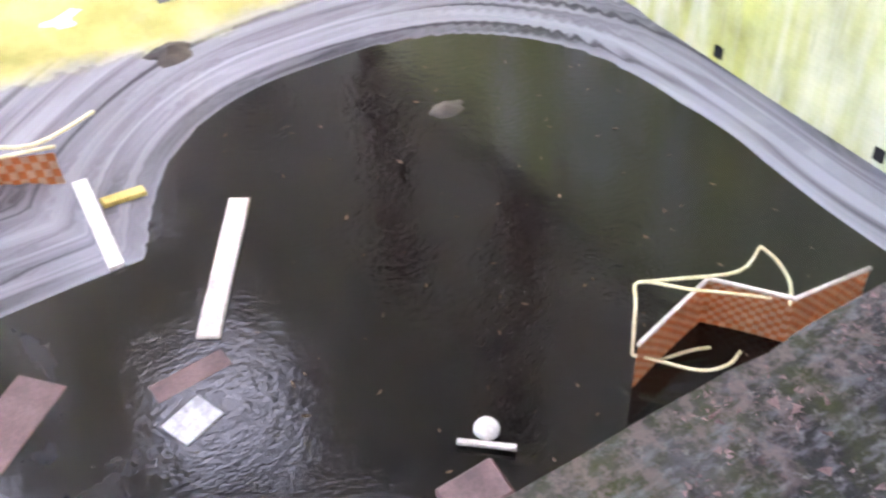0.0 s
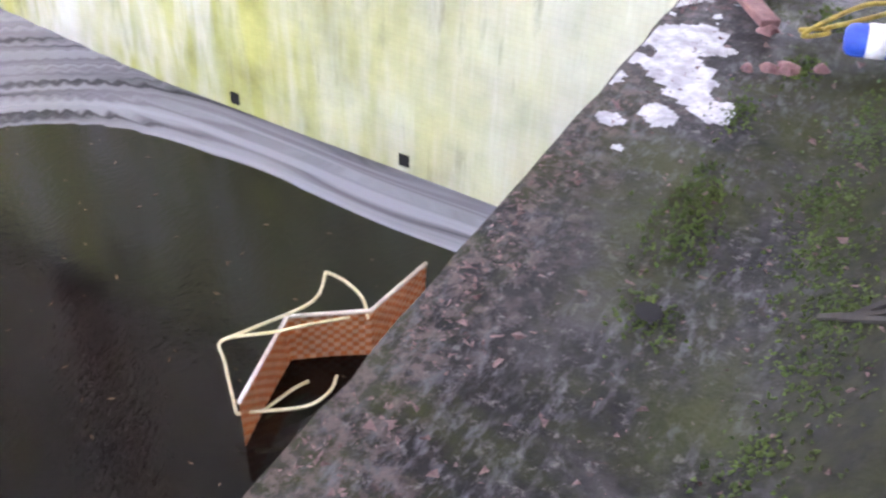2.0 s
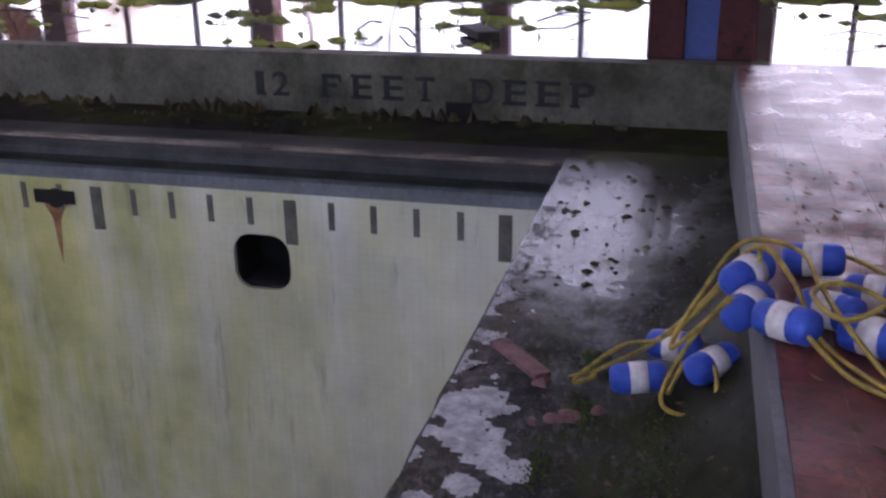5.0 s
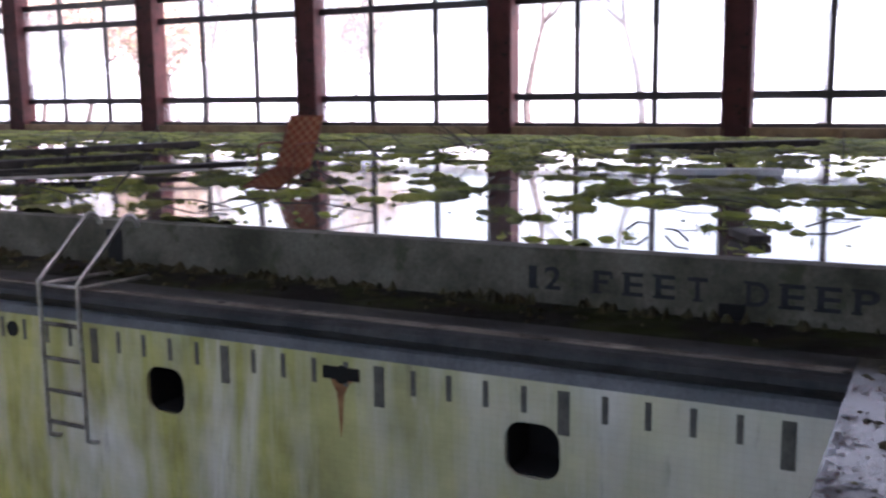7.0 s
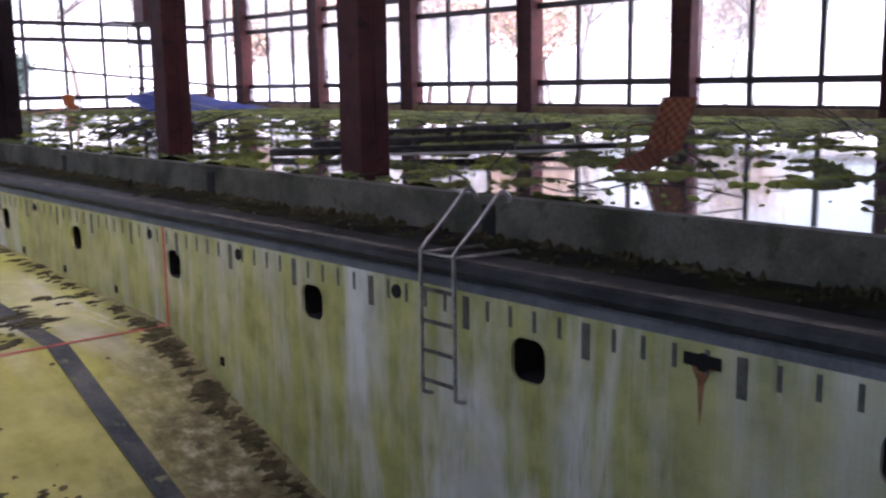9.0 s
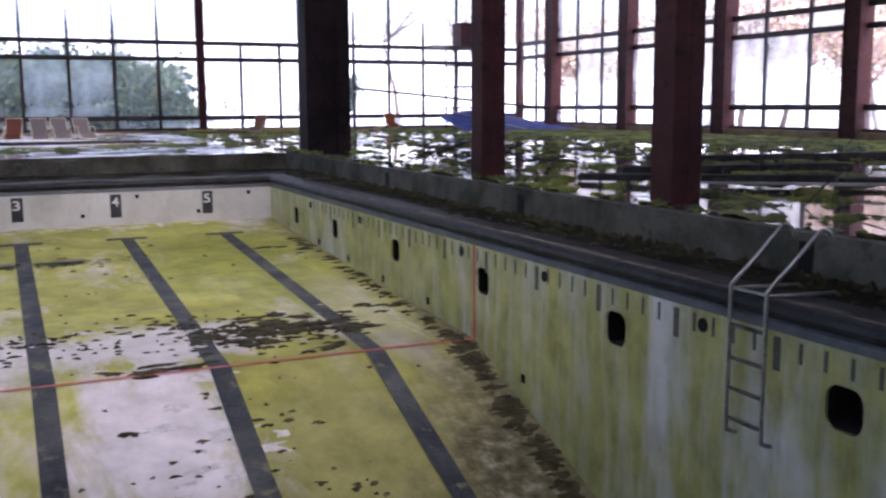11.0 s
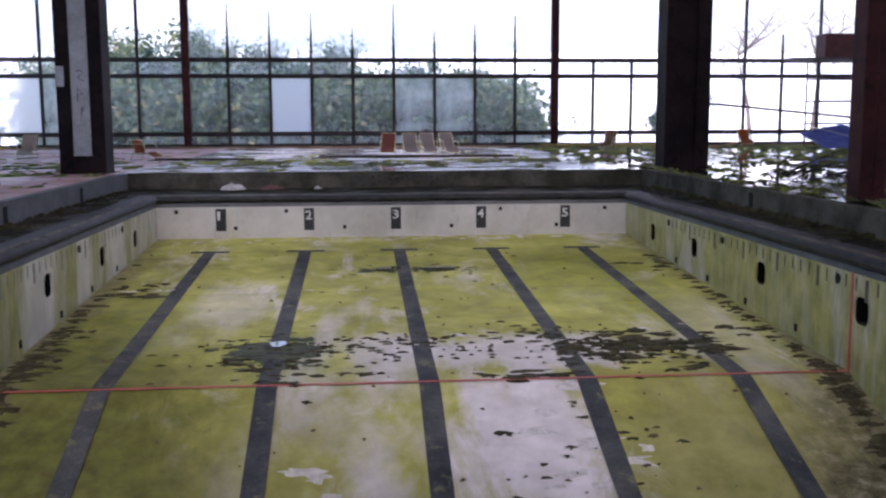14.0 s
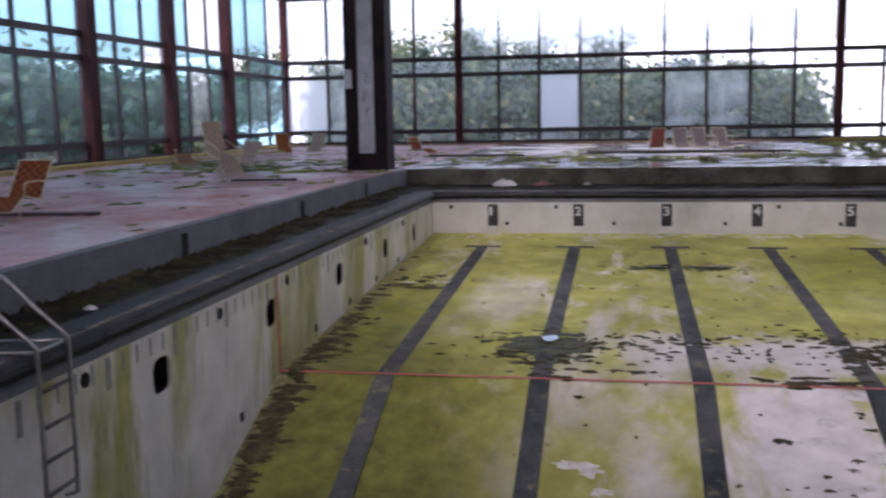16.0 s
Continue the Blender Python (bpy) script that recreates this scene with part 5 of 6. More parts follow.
lounge_chair(on_deck(-9.3, 28.0, 120), ("web_orange", "web_fade"), "collapsed orange lounge chair on the red deck", ((0, 0.1), (0.5, 0.25), (1.0, 0.2), (1.6, 0.4)))
lounge_chair(on_deck(-4.7, 11.0, 95), ("web_orange", "web_brown"), "orange-brown webbed lounge chair on the red deck")
lounge_chair(on_deck(-5.0, 21.4, 150, DECK + 0.02) @ Matrix.Rotation(radians(-28), 4, "Y"), ("web_fade", "web_white"), "bleached lounge chair upended against another one")
lounge_chair(on_deck(-7.6, 26.4, 30), ("web_fade", "web_brown"), "bleached folded lounge chair among deck debris", ((0, 0.06), (0.4, 0.2), (0.8, 0.3), (1.0, 0.95)))
lounge_chair(on_deck(23.0, 46.2, 15), ("web_orange", "web_orange"), "flattened orange lounge chair on the pale deck", ((0, 0.05), (0.5, 0.16), (0.9, 0.12), (1.4, 0.3)))

# the chair tipped on its side in the water
sunk = empty("lounge_chair", "orange-and-white webbed lounge chair tipped over in dark water", "chair", "webbed lounge chairs", m=Matrix.Translation((9.2, 0.25, WATER - 0.1)))
zig = [(0.0, 0.0), (0.76, 0.20), (1.1, -0.25), (1.72, -0.32)]
for k, nm in enumerate(("footrest", "seat", "backrest")):
    web_panel(nm, (*zig[k], 0.27), (*zig[k + 1], 0.27), 0.5, [M["web_orange"], M["web_fleck"]], sunk, (0, 0, 1), 12, 0.042)
for z in (0.02, 0.53):
    part("side_rail", tube(bmesh.new(), [(x, y, z) for x, y in zig], 0.017, 6), M["web_white"], sunk, "white-taped rail", smooth=True)
for pts in ([(0.06, 0.1, 0.3), (0.2, 0.27, 0.55), (0.28, 0.35, 0.64), (0.5, 0.13, 0.64), (0.62, 0.02, 0.64), (0.92, -0.2, 0.6)],
            [(0.28, 0.35, 0.64), (0.5, 0.24, 0.64), (0.9, 0.08, 0.62), (1.15, 0.15, 0.66)],
            [(1.15, 0.15, 0.66), (1.18, 0.02, 0.62), (1.16, -0.14, 0.55), (1.05, -0.26, 0.5)],
            [(0.06, 0.1, 0.3), (0.16, -0.02, 0.3), (0.34, -0.24, 0.3), (0.52, -0.3, 0.3), (0.66, -0.26, 0.3)],
            [(0.28, 0.06, 0.14), (0.5, 0.0, 0.16), (0.62, -0.05, 0.16)]):
    part("frame_tube", tube(bmesh.new(), curve_through(pts, 4), 0.012, 6), M["tube_cream"], sunk, smooth=True)

# a second chair half buried in the silt, with scraps of board
half = empty("lounge_chair", "faded orange lounge chair half sunk in wet silt", "chair", "webbed lounge chairs", m=Matrix.Translation((6.0, 4.35, WATER + 0.02)))
for k, (p, q) in enumerate((((-0.6, 0.25), (0.05, 0.3)), ((0.05, 0.3), (0.62, 0.05)))):
    web_panel(("backrest", "seat")[k], (*p, 0.2), (*q, 0.2), 0.4, [M["web_orange"], M["web_fade"]], half, (0, 0, 1), 5, 0.07)
for pts in ([(-0.6, 0.3, 0.42), (0.0, 0.36, 0.5), (0.5, 0.1, 0.5), (1.05, 0.35, 0.45)], [(-0.6, 0.1, 0.4), (0.1, 0.12, 0.48), (0.65, 0.1, 0.42)]):
    part("frame_tube", tube(bmesh.new(), curve_through(pts, 4), 0.017, 6), M["tube_cream"], half, smooth=True)
board((6.72, 4.3, WATER + 0.12), (6.68, 3.28, WATER - 0.01), 0.12, 0.05, M["pale_flake"], "white-painted board sloping into the water")
board((6.8, 4.0, WATER + 0.06), (7.15, 4.02, WATER + 0.02), 0.1, 0.05, M["wood_yellow"], "short yellow stick on the silt")
board((7.78, 3.5, WATER - 0.02), (7.0, 2.22, WATER - 0.02), 0.17, 0.05, M["wood_pale"], "pale weathered plank floating in dark water")
board((6.5, 1.95, WATER - 0.045), (7.05, 2.0, WATER - 0.04), 0.18, 0.05, M["wood_brown"], "brown board awash in dark water")
board((6.5, 1.55, WATER - 0.03), (6.8, 1.66, WATER - 0.025), 0.26, 0.04, M["lime"], "white square of board afloat in dark water")
board((7.7, 0.12, WATER - 0.08), (8.1, 0.1, WATER - 0.03), 0.3, 0.14, M["wood_brown"], "brown sodden box side awash near the wall")
board((8.0, 0.5, WATER + 0.02), (8.28, 0.25, WATER + 0.03), 0.04, 0.03, M["wood_pale"], "thin pale stick on a sodden box")
bm = bmesh.new()
bmesh.ops.create_uvsphere(bm, u_segments=16, v_segments=10, radius=0.085)
for v in bm.verts:
    v.co.z *= 0.8
    v.co += v.co.normalized() * 0.015 * noise.noise(v.co * 9)
ob = part("plastic_ball", bm, M["pale_flake"], smooth=True)
ob.location = (8.2, 0.47, WATER + 0.05)
tagged(ob, "dented white plastic ball afloat in dark water", "ball")
board((5.2, 1.9, WATER - 0.058), (5.9, 2.5, WATER - 0.056), 0.4, 0.06, M["wood_brown"], "broad brown panel just awash in dark water")
for x, y, r, h, lab in ((8.02, 5.75, 0.2, 0.09, "black sunken bucket rim in wet silt"), (9.82, 3.63, 0.16, 0.05, "dark sodden lump just above water")):
    ob = part("debris_lump", blob(x, y, r * 1.3, r, lambda a, b: max(floor_z(a, b), WATER) - 0.01, 0.004, x, 18, 0.4, 3, h), M["wood_dark"])
    tagged(ob, lab, "debris")
sc = random.Random(8)
bm = bmesh.new()
for _ in range(130):
    x, y = sc.uniform(6.9, 11.4), sc.uniform(-1.5, 4.4)
    a, l = sc.uniform(0, 3.1), sc.uniform(0.006, 0.036)
    p = Vector((x, y, WATER + 0.002))
    d, n = Vector((math.cos(a), math.sin(a), 0)) * l, Vector((-math.sin(a), math.cos(a), 0)) * l * sc.uniform(0.12, 0.4)
    bm.faces.new([bm.verts.new(q) for q in (p - d, p - n, p + d + Vector((0, 0, 0.008)), p + n)])
tagged(new("floating_leaves", mesh_of("floating_leaves", bm, M["crumb"])), "small dead leaves afloat on dark water", "leaves", kind="stuff")

# ---- things on the near ledge and deck ----
M["float_blue"] = worn("faded_blue_foam", (0.012, 0.045, 0.30), (0.03, 0.09, 0.46), 9, 0.55, 60)
M["float_white"] = worn("dirty_white_foam", (0.50, 0.44, 0.42), (0.70, 0.64, 0.62), 9, 0.7, 60)
M["rope"] = worn("yellow_poly_rope", (0.17, 0.11, 0.015), (0.42, 0.29, 0.045), 22, 0.6, 120, bumps=0.8, dist=0.006)
lane_rope = empty("lane_rope", "tangled yellow lane rope with blue and white floats", "lane rope", m=Matrix.Translation((9.2, -2.8, 0)))
O = Vector((9.2, -2.8, 0))


def revolve(profile, sides=14):
    bm = bmesh.new()
    rings = [[bm.verts.new((x, r * math.cos(2 * math.pi * k / sides), r * math.sin(2 * math.pi * k / sides))) for k in range(sides)] for x, r in profile]
    for a, b in zip(rings, rings[1:]):
        for k in range(sides):
            bm.faces.new((a[k], a[(k + 1) % sides], b[(k + 1) % sides], b[k]))
    bm.faces.new(rings[0][::-1])
    bm.faces.new(rings[-1])
    return bm


R = 0.053
float_mesh = mesh_of("float", revolve([(-0.096, 0.015), (-0.094, 0.032), (-0.084, 0.047), (-0.064, R), (0.064, R), (0.084, 0.047), (0.094, 0.032), (0.096, 0.015)]), M["float_blue"], True)
band_mesh = mesh_of("band", revolve([(-0.03, R - 0.002), (-0.03, R + 0.002), (0.03, R + 0.002), (0.03, R - 0.002)]), M["float_white"], True)
for (ax, ay), (bx, by), z in (((9.34, -2.42), (9.38, -2.62), 0.08), ((9.57, -2.53), (9.51, -2.73), 0.125), ((9.23, -2.68), (9.38, -2.83), 0.185),
                              ((9.16, -2.77), (9.33, -2.89), 0.53), ((8.99, -2.78), (9.18, -2.88), 0.49), ((9.0, -2.85), (8.87, -3.0), 0.515), ((9.47, -2.95), (9.44, -3.13), 0.515),
                              ((9.1, -2.98), (8.99, -3.12), 0.515), ((9.24, -3.11), (9.16, -3.28), 0.515), ((8.94, -3.07), (8.83, -3.22), 0.515)):
    c, d = Vector(((ax + bx) / 2, (ay + by) / 2, z)), Vector((bx - ax, by - ay, 0.02))
    f = new("float", float_mesh)
    f.parent = lane_rope
    f.matrix_basis = Matrix.Translation(c - O) @ d.to_track_quat("X", "Z").to_matrix().to_4x4()
    w = new("band", band_mesh)
    w.parent = f
    tagged(w, "white band")
for pts in ([(9.42, -2.28, 0.02), (9.45, -2.34, 0.03), (9.41, -2.37, 0.04), (9.38, -2.3, 0.03), (9.44, -2.45, 0.15), (9.52, -2.6, 0.165), (9.5, -2.75, 0.35), (9.35, -2.85, 0.57), (9.2, -2.86, 0.59)],
            [(9.4, -2.36, 0.06), (9.5, -2.55, 0.14), (9.56, -2.72, 0.3), (9.3, -2.85, 0.6), (9.1, -2.95, 0.57), (8.9, -3.0, 0.5), (8.72, -3.1, 0.48), (8.6, -3.2, 0.48)],
            [(9.26, -2.62, 0.08), (9.29, -2.68, 0.2), (9.24, -2.76, 0.2), (9.16, -2.76, 0.11), (9.15, -2.67, 0.07), (9.24, -2.6, 0.08), (9.38, -2.68, 0.22), (9.4, -2.8, 0.4), (9.3, -2.87, 0.59)],
            [(9.0, -2.78, 0.55), (8.95, -2.68, 0.45), (9.06, -2.62, 0.35), (9.25, -2.7, 0.45), (9.42, -2.82, 0.57), (9.35, -2.98, 0.58), (9.1, -3.02, 0.57), (8.86, -3.06, 0.56), (8.7, -3.15, 0.49)],
            [(9.52, -3.12, 0.52), (9.35, -3.2, 0.54), (9.1, -3.26, 0.56), (8.95, -3.2, 0.6), (8.85, -3.06, 0.57), (9.0, -2.99, 0.58), (9.12, -3.08, 0.57), (9.0, -3.2, 0.56), (8.8, -3.26, 0.5)],
            [(8.88, -2.96, 0.52), (8.72, -3.06, 0.475), (8.62, -3.16, 0.475), (8.58, -3.3, 0.475)]):
    part("rope", tube(bmesh.new(), [p - O for p in curve_through(pts, 6)], 0.008, 7), M["rope"], lane_rope, smooth=True)

slab = part("foam_slab", bevelled((0, 1.45, -0.9, 0, 0, 0.085), 0.02, 3), M["foam"])
slab.matrix_basis = Matrix.Translation((8.33, -3.15, DECK + 0.012)) @ Matrix.Rotation(radians(-6), 4, "Z")
tagged(slab, "dirty white foam slab lying on red tiles", "foam slab")
board((7.5, -2.97, D1), (7.56, -3.6, D1), 0.085, 0.06, M["wood_brown"], "dark brown wooden rail on red tiles")
bm = bmesh.new()
for pts in ([(8.03, -2.66, ledge_z(-2.66) + 0.012), (8.01, -2.76, ledge_z(-2.76) + 0.014), (7.99, -2.85, ledge_z(-2.85) + 0.012)], [(8.02, -2.72, ledge_z(-2.72) + 0.012), (8.07, -2.83, ledge_z(-2.83) + 0.012)],
            [(8.02, -2.7, ledge_z(-2.7) + 0.01), (7.97, -2.8, ledge_z(-2.8) + 0.012)]):
    tube(bm, curve_through(pts, 3), 0.009, 5)
tagged(part("twig", bm, M["wood_dark"]), "broken dark twig on the mossy ledge", "twig")
M["pink"] = worn("faded_pink_plaster", (0.10, 0.045, 0.042), (0.2, 0.1, 0.09), 14, 0.8, 70)
for k, (x, y, rx, ry) in enumerate(((9.4, -2.19, 0.05, 0.045), (9.18, -2.31, 0.05, 0.05), (9.11, -2.2, 0.028, 0.022), (9.15, -2.26, 0.03, 0.04), (9.24, -2.4, 0.03, 0.03))):
    ob = part("plaster_scrap", blob(x, y, rx, ry, lambda a, b: 0.004, 0.0, k + 31.0, 14, 0.6, 2, 0.02), M["pink"])
    tagged(ob, "faded pink scrap of plaster on the ledge", "plaster scrap", "plaster scraps")
flat = lambda a, b: ledge_z(b) + 0.004
board((9.64, -1.99, 0.008), (9.4, -2.19, 0.012), 0.07, 0.025, M["pink"], "faded pink strip of plaster on the ledge")
rr = random.Random(21)
CRUST = ((8.97, -2.04, 0.13), (8.82, -2.17, 0.085), (8.88, -2.12, 0.07), (8.71, -2.06, 0.06), (9.2, -1.97, 0.15), (8.62, -1.95, 0.04), (8.5, -2.02, 0.03))
step, nx, ny = 0.011, 300, 34
bm, spots = bmesh.new(), {}
for i in range(nx + 1):
    for j in range(ny + 1):
        x, y = 8.45 + i * step, Y0 - 0.012 - j * step
        fine = noise.fractal(Vector((x * 9, y * 9, 4.0)), 0.6, 2.1, 5)
        h = 0.16 - (Y0 - y) * 1.9 - max(0.0, 9.05 - x) * 0.9 - max(0.0, x - 10.6) * 0.25 + 0.34 * fine
        for cx, cy, r in CRUST:
            h = max(h, 0.35 * (1 - math.hypot(x - cx, y - cy) / r) + 0.16 * fine)
        if h > 0:
            spots[i, j] = bm.verts.new((x, y, ledge_z(y) + 0.003 + 0.008 * min(h, 0.5) + 0.002 * fine))
for i, j in list(spots):
    quad = [(i, j), (i + 1, j), (i + 1, j + 1), (i, j + 1)]
    if all(q in spots for q in quad):
        bm.faces.new([spots[q] for q in quad])
tagged(new("lime_crust", mesh_of("lime_crust", bm, M["lime"])), "white lime crust along the ledge's edge", "crust", kind="stuff")

M["cushion"] = worn("bright_green_moss", (0.03, 0.05, 0.008), (0.075, 0.11, 0.016), 14, 0.95, 90, bumps=1.0, dist=0.02)
bm = bmesh.new()
for (x, y, rx, ry, d) in ((8.24, -2.3, 0.2, 0.1, 0.03), (8.45, -2.28, 0.14, 0.07, 0.02), (8.85, -2.25, 0.14, 0.06, 0.012), (7.91, -2.33, 0.12, 0.09, 0.004), (8.55, -2.55, 0.14, 0.08, 0.01), (9.2, -2.35, 0.12, 0.06, 0.01),
                          (8.05, -2.7, 0.1, 0.07, 0.01), (7.6, -2.65, 0.12, 0.07, 0.008), (9.6, -2.35, 0.14, 0.08, 0.012),
                          (8.3, -2.62, 0.3, 0.12, 0.004), (7.9, -2.7, 0.35, 0.1, 0.004), (8.9, -2.6, 0.3, 0.1, 0.004)):
    for q in range(int(9000 * rx * ry) + 60):
        gx, gy = x + rr.gauss(0, rx * 0.42), y + rr.gauss(0, ry * 0.5)
        if not NY + 0.03 < gy < Y0 - 0.02:
            continue
        r, z = rr.uniform(0.003, 0.009), ledge_z(gy) + 0.003
        h = rr.uniform(0.002, 0.008) + d * 0.2
        turn = rr.uniform(0, 2)
        c = [bm.verts.new((gx + r * math.cos(turn + k * 2.1), gy + r * math.sin(turn + k * 2.1), z - 0.002)) for k in range(3)]
        top = bm.verts.new((gx + rr.uniform(-r, r), gy + rr.uniform(-r, r), z + h))
        for k in range(3):
            bm.faces.new((c[k], c[(k + 1) % 3], top))
tagged(new("moss_cushions", mesh_of("moss_cushions", bm, M["cushion"])), "bright green moss cushions on the concrete ledge", "moss", kind="stuff")
bm = bmesh.new()
for _ in range(2600):
    x, y = rr.uniform(6.6, 12), rr.choice((rr.uniform(NY + 0.05, Y0 - 0.02), Y0 - abs(rr.gauss(0, 0.09)) - 0.02, Y0 - abs(rr.gauss(0, 0.09)) - 0.02))
    if y > Y0 - 0.35 and noise.noise(Vector((x * 3.5, y * 5, 9))) < -0.05:
        continue
    r = rr.uniform(0.003, 0.012) * rr.choice((1, 1, 1.7))
    z = ledge_z(y) + 0.004
    c = [Vector((x + r * rr.uniform(-1, 1), y + r * rr.uniform(-1, 1), z + r * rr.uniform(0, 0.8))) for _ in range(4)]
    v4 = [bm.verts.new(q) for q in c]
    for f in ((0, 1, 2), (0, 1, 3), (1, 2, 3), (0, 2, 3)):
        bm.faces.new([v4[i] for i in f])
M["grit"] = worn("reddish_grit", (0.045, 0.022, 0.02), (0.17, 0.105, 0.095), 30, 0.9, 90)
tagged(new("grit", mesh_of("grit", bm, M["grit"])), "reddish grit and crumbs on the concrete ledge", "grit", kind="stuff")
bm = bmesh.new()
for _ in range(700):
    x, y = rr.uniform(6.8, 11), rr.uniform(-5, NY - 0.1)
    l, a = rr.uniform(0.006, 0.028), rr.uniform(0, 3.1)
    p = Vector((x, y, DECK + 0.014))
    d, n = Vector((math.cos(a), math.sin(a), 0)) * l, Vector((-math.sin(a), math.cos(a), 0)) * l * rr.uniform(0.2, 0.6)
    bm.faces.new([bm.verts.new(q) for q in (p - d, p - n, p + d + Vector((0, 0, 0.012)), p + n)])
tagged(new("leaf_litter", mesh_of("leaf_litter", bm, M["crumb"])), "dark leaf litter on the red tiles", "leaf litter", kind="stuff")
# dark clots of leaf on the damp corner of the ledge
bm = bmesh.new()
for _ in range(110):
    x, y, r = rr.uniform(10.2, 12.6), rr.uniform(NY + 0.06, Y0 - 0.04), rr.choice((0.008, 0.012, 0.018, 0.03))
    z = ledge_z(y) + 0.003
    ring = [bm.verts.new((x + r * rr.uniform(0.5, 1.3) * math.cos(k * 1.047), y + r * rr.uniform(0.5, 1.3) * math.sin(k * 1.047), z - 0.002)) for k in range(6)]
    top = bm.verts.new((x, y, z + r * 0.5))
    for k in range(6):
        bm.faces.new((ring[k], ring[(k + 1) % 6], top))
tagged(new("leaf_clots", mesh_of("leaf_clots", bm, M["scum"])), "dark clots of rotten leaf on the damp ledge", "leaf litter", kind="stuff")
# short wet grass in the moss of the flooded deck
M["blade"], nt, bs = mat("short_wet_grass")
isle = node(nt, "ShaderNodeNewGeometry")
put(nt, bs, ramp(nt, isle.outputs["Random Per Island"], [(0.0, (0.05, 0.06, 0.015)), (0.4, (0.14, 0.18, 0.03)), (0.8, (0.28, 0.31, 0.06)), (1.0, (0.2, 0.13, 0.05))]), 0.7)
verts, faces = [], []
for _ in range(95000):
    x, y = 13.8 + 12.5 * rr.random() ** 1.4, rr.uniform(-5, 24)
    h = moss_noise(x, y) * 0.2 - 0.085 + 0.11 * max(0.0, min(1.0, (x - 23) / 8)) - 0.05 * (y < 3 and x < 17) + 0.07 * (abs(x - 18.5) < 1.5 and -2 < y < 1)
    if h < 0.0 or noise.noise(Vector((x * 0.7, y * 0.7, 2.2))) < -0.15:
        continue
    z = DECK + min(h, 0.03 + 0.25 * (h - 0.03)) - 0.005
    a, l, w = rr.uniform(0, 6.28), rr.uniform(0.02, 0.1), rr.uniform(0.004, 0.011)
    n = len(verts)
    verts += [(x - w * math.sin(a), y + w * math.cos(a), z), (x + w * math.sin(a), y - w * math.cos(a), z), (x + l * 0.6 * math.cos(a), y + l * 0.6 * math.sin(a), z + l * rr.uniform(0.3, 0.9))]
    faces.append((n, n + 1, n + 2))
me = bpy.data.meshes.new("deck_grass")
me.from_pydata(verts, [], faces)
me.materials.append(M["blade"])
tagged(new("deck_grass", me), "short wet grass growing through the deck moss", "grass", kind="stuff")
hole = part("ledge_drain", blob(7.914, -2.327, 0.034, 0.03, flat, 0.014, 4, 18, 0.15, 1), M["cavity"])
tagged(hole, "small round drain hole in the ledge", "drain")

# white bundles left on the shallow-end ledge
for k, (x, y, r, mm) in enumerate(((1.6, 25.3, 0.3, "pale_flake"), (2.7, 25.3, 0.26, "pink"), (4.0, 25.35, 0.12, "pale_flake"), (-0.62, 6.7, 0.07, "pale_flake"))):
    ob = part("rubble_heap", blob(x, y, r * 1.2, r, lambda a, b: -0.004, 0.0, k + 51.0, 18, 0.5, 4, r * 0.7), M[mm])
    tagged(ob, "crumpled pale heap on the concrete ledge", "rubble", "rubble heaps")

# ---- far corner: blue sheet, frame and box ----
M["tarp"] = worn("blue_vinyl_sheet", (0.05, 0.08, 0.36), (0.10, 0.14, 0.50), 0.9, 0.45, 8)
bm = bmesh.new()
nx, ny = 26, 14
g = [[bm.verts.new((27.6 + 7.0 * i / nx, 43.4 + 3.0 * j / ny, DECK + 0.05 + 1.15 * (j / ny) * max(0.12, 1 - abs(i / nx - 0.32) * 1.3) + 0.1 * noise.noise(Vector((i * 0.5, j * 0.5, 2))))) for i in range(nx + 1)] for j in range(ny + 1)]
for j in range(ny):
    for i in range(nx):
        bm.faces.new((g[j][i], g[j][i + 1], g[j + 1][i + 1], g[j + 1][i]))
bmesh.ops.solidify(bm, geom=bm.faces[:], thickness=0.03)
tagged(part("pool_cover", bm, M["tarp"], smooth=True), "blue vinyl pool cover slumped by the far windows", "pool cover")
sca = empty("scaffold", "thin dark steel scaffold with a boxed top", "scaffold", m=Matrix.Translation((29.8, 49.2, DECK)))
for x in (0, 2.6):
    for y in (0, 1.2):
        part("upright", tube(bmesh.new(), [(x, y, 0), (x, y, 4.6)], 0.05, 6), M["frame"], sca)
for z in (1.2, 2.4, 3.6, 4.55):
    for y in (0, 1.2):
        part("rail", tube(bmesh.new(), [(-0.3 if z > 4 else 0, y, z), (2.6, y, z)], 0.045, 6), M["frame"], sca)
part("platform", bevelled((-1.4, 2.8, -0.1, 1.3, 4.6, 4.72), 0.01, 1), M["frame"], sca)
part("box", bevelled((0.4, 2.8, 0.0, 1.2, 4.72, 6.0), 0.02, 1), M["steel"], sca, "brown boxed top")

# scrawl and dark plate on the column's white panel
M["ink"] = worn("black_scrawl", (0.02, 0.02, 0.025), (0.05, 0.05, 0.06), 9, 0.7, 40)
col_l = [o for o in bpy.data.objects if o.name.startswith("hall_column") and abs(o.location.x + 2.45) < 0.01][0]
for z, pts in ((3.0, [(-.1, .25), (0, .3), (.08, .22), (-.05, .1), (.1, 0)]), (2.45, [(-.08, 0), (-.06, .35), (.06, .2), (-.05, .18)]), (2.0, [(.0, 0), (.02, .3), (.1, .3), (.02, .15)])):
    part("scrawl", tube(bmesh.new(), [(x, -0.394, z - 0.45 + y) for x, y in pts], 0.012, 5), M["ink"], col_l)
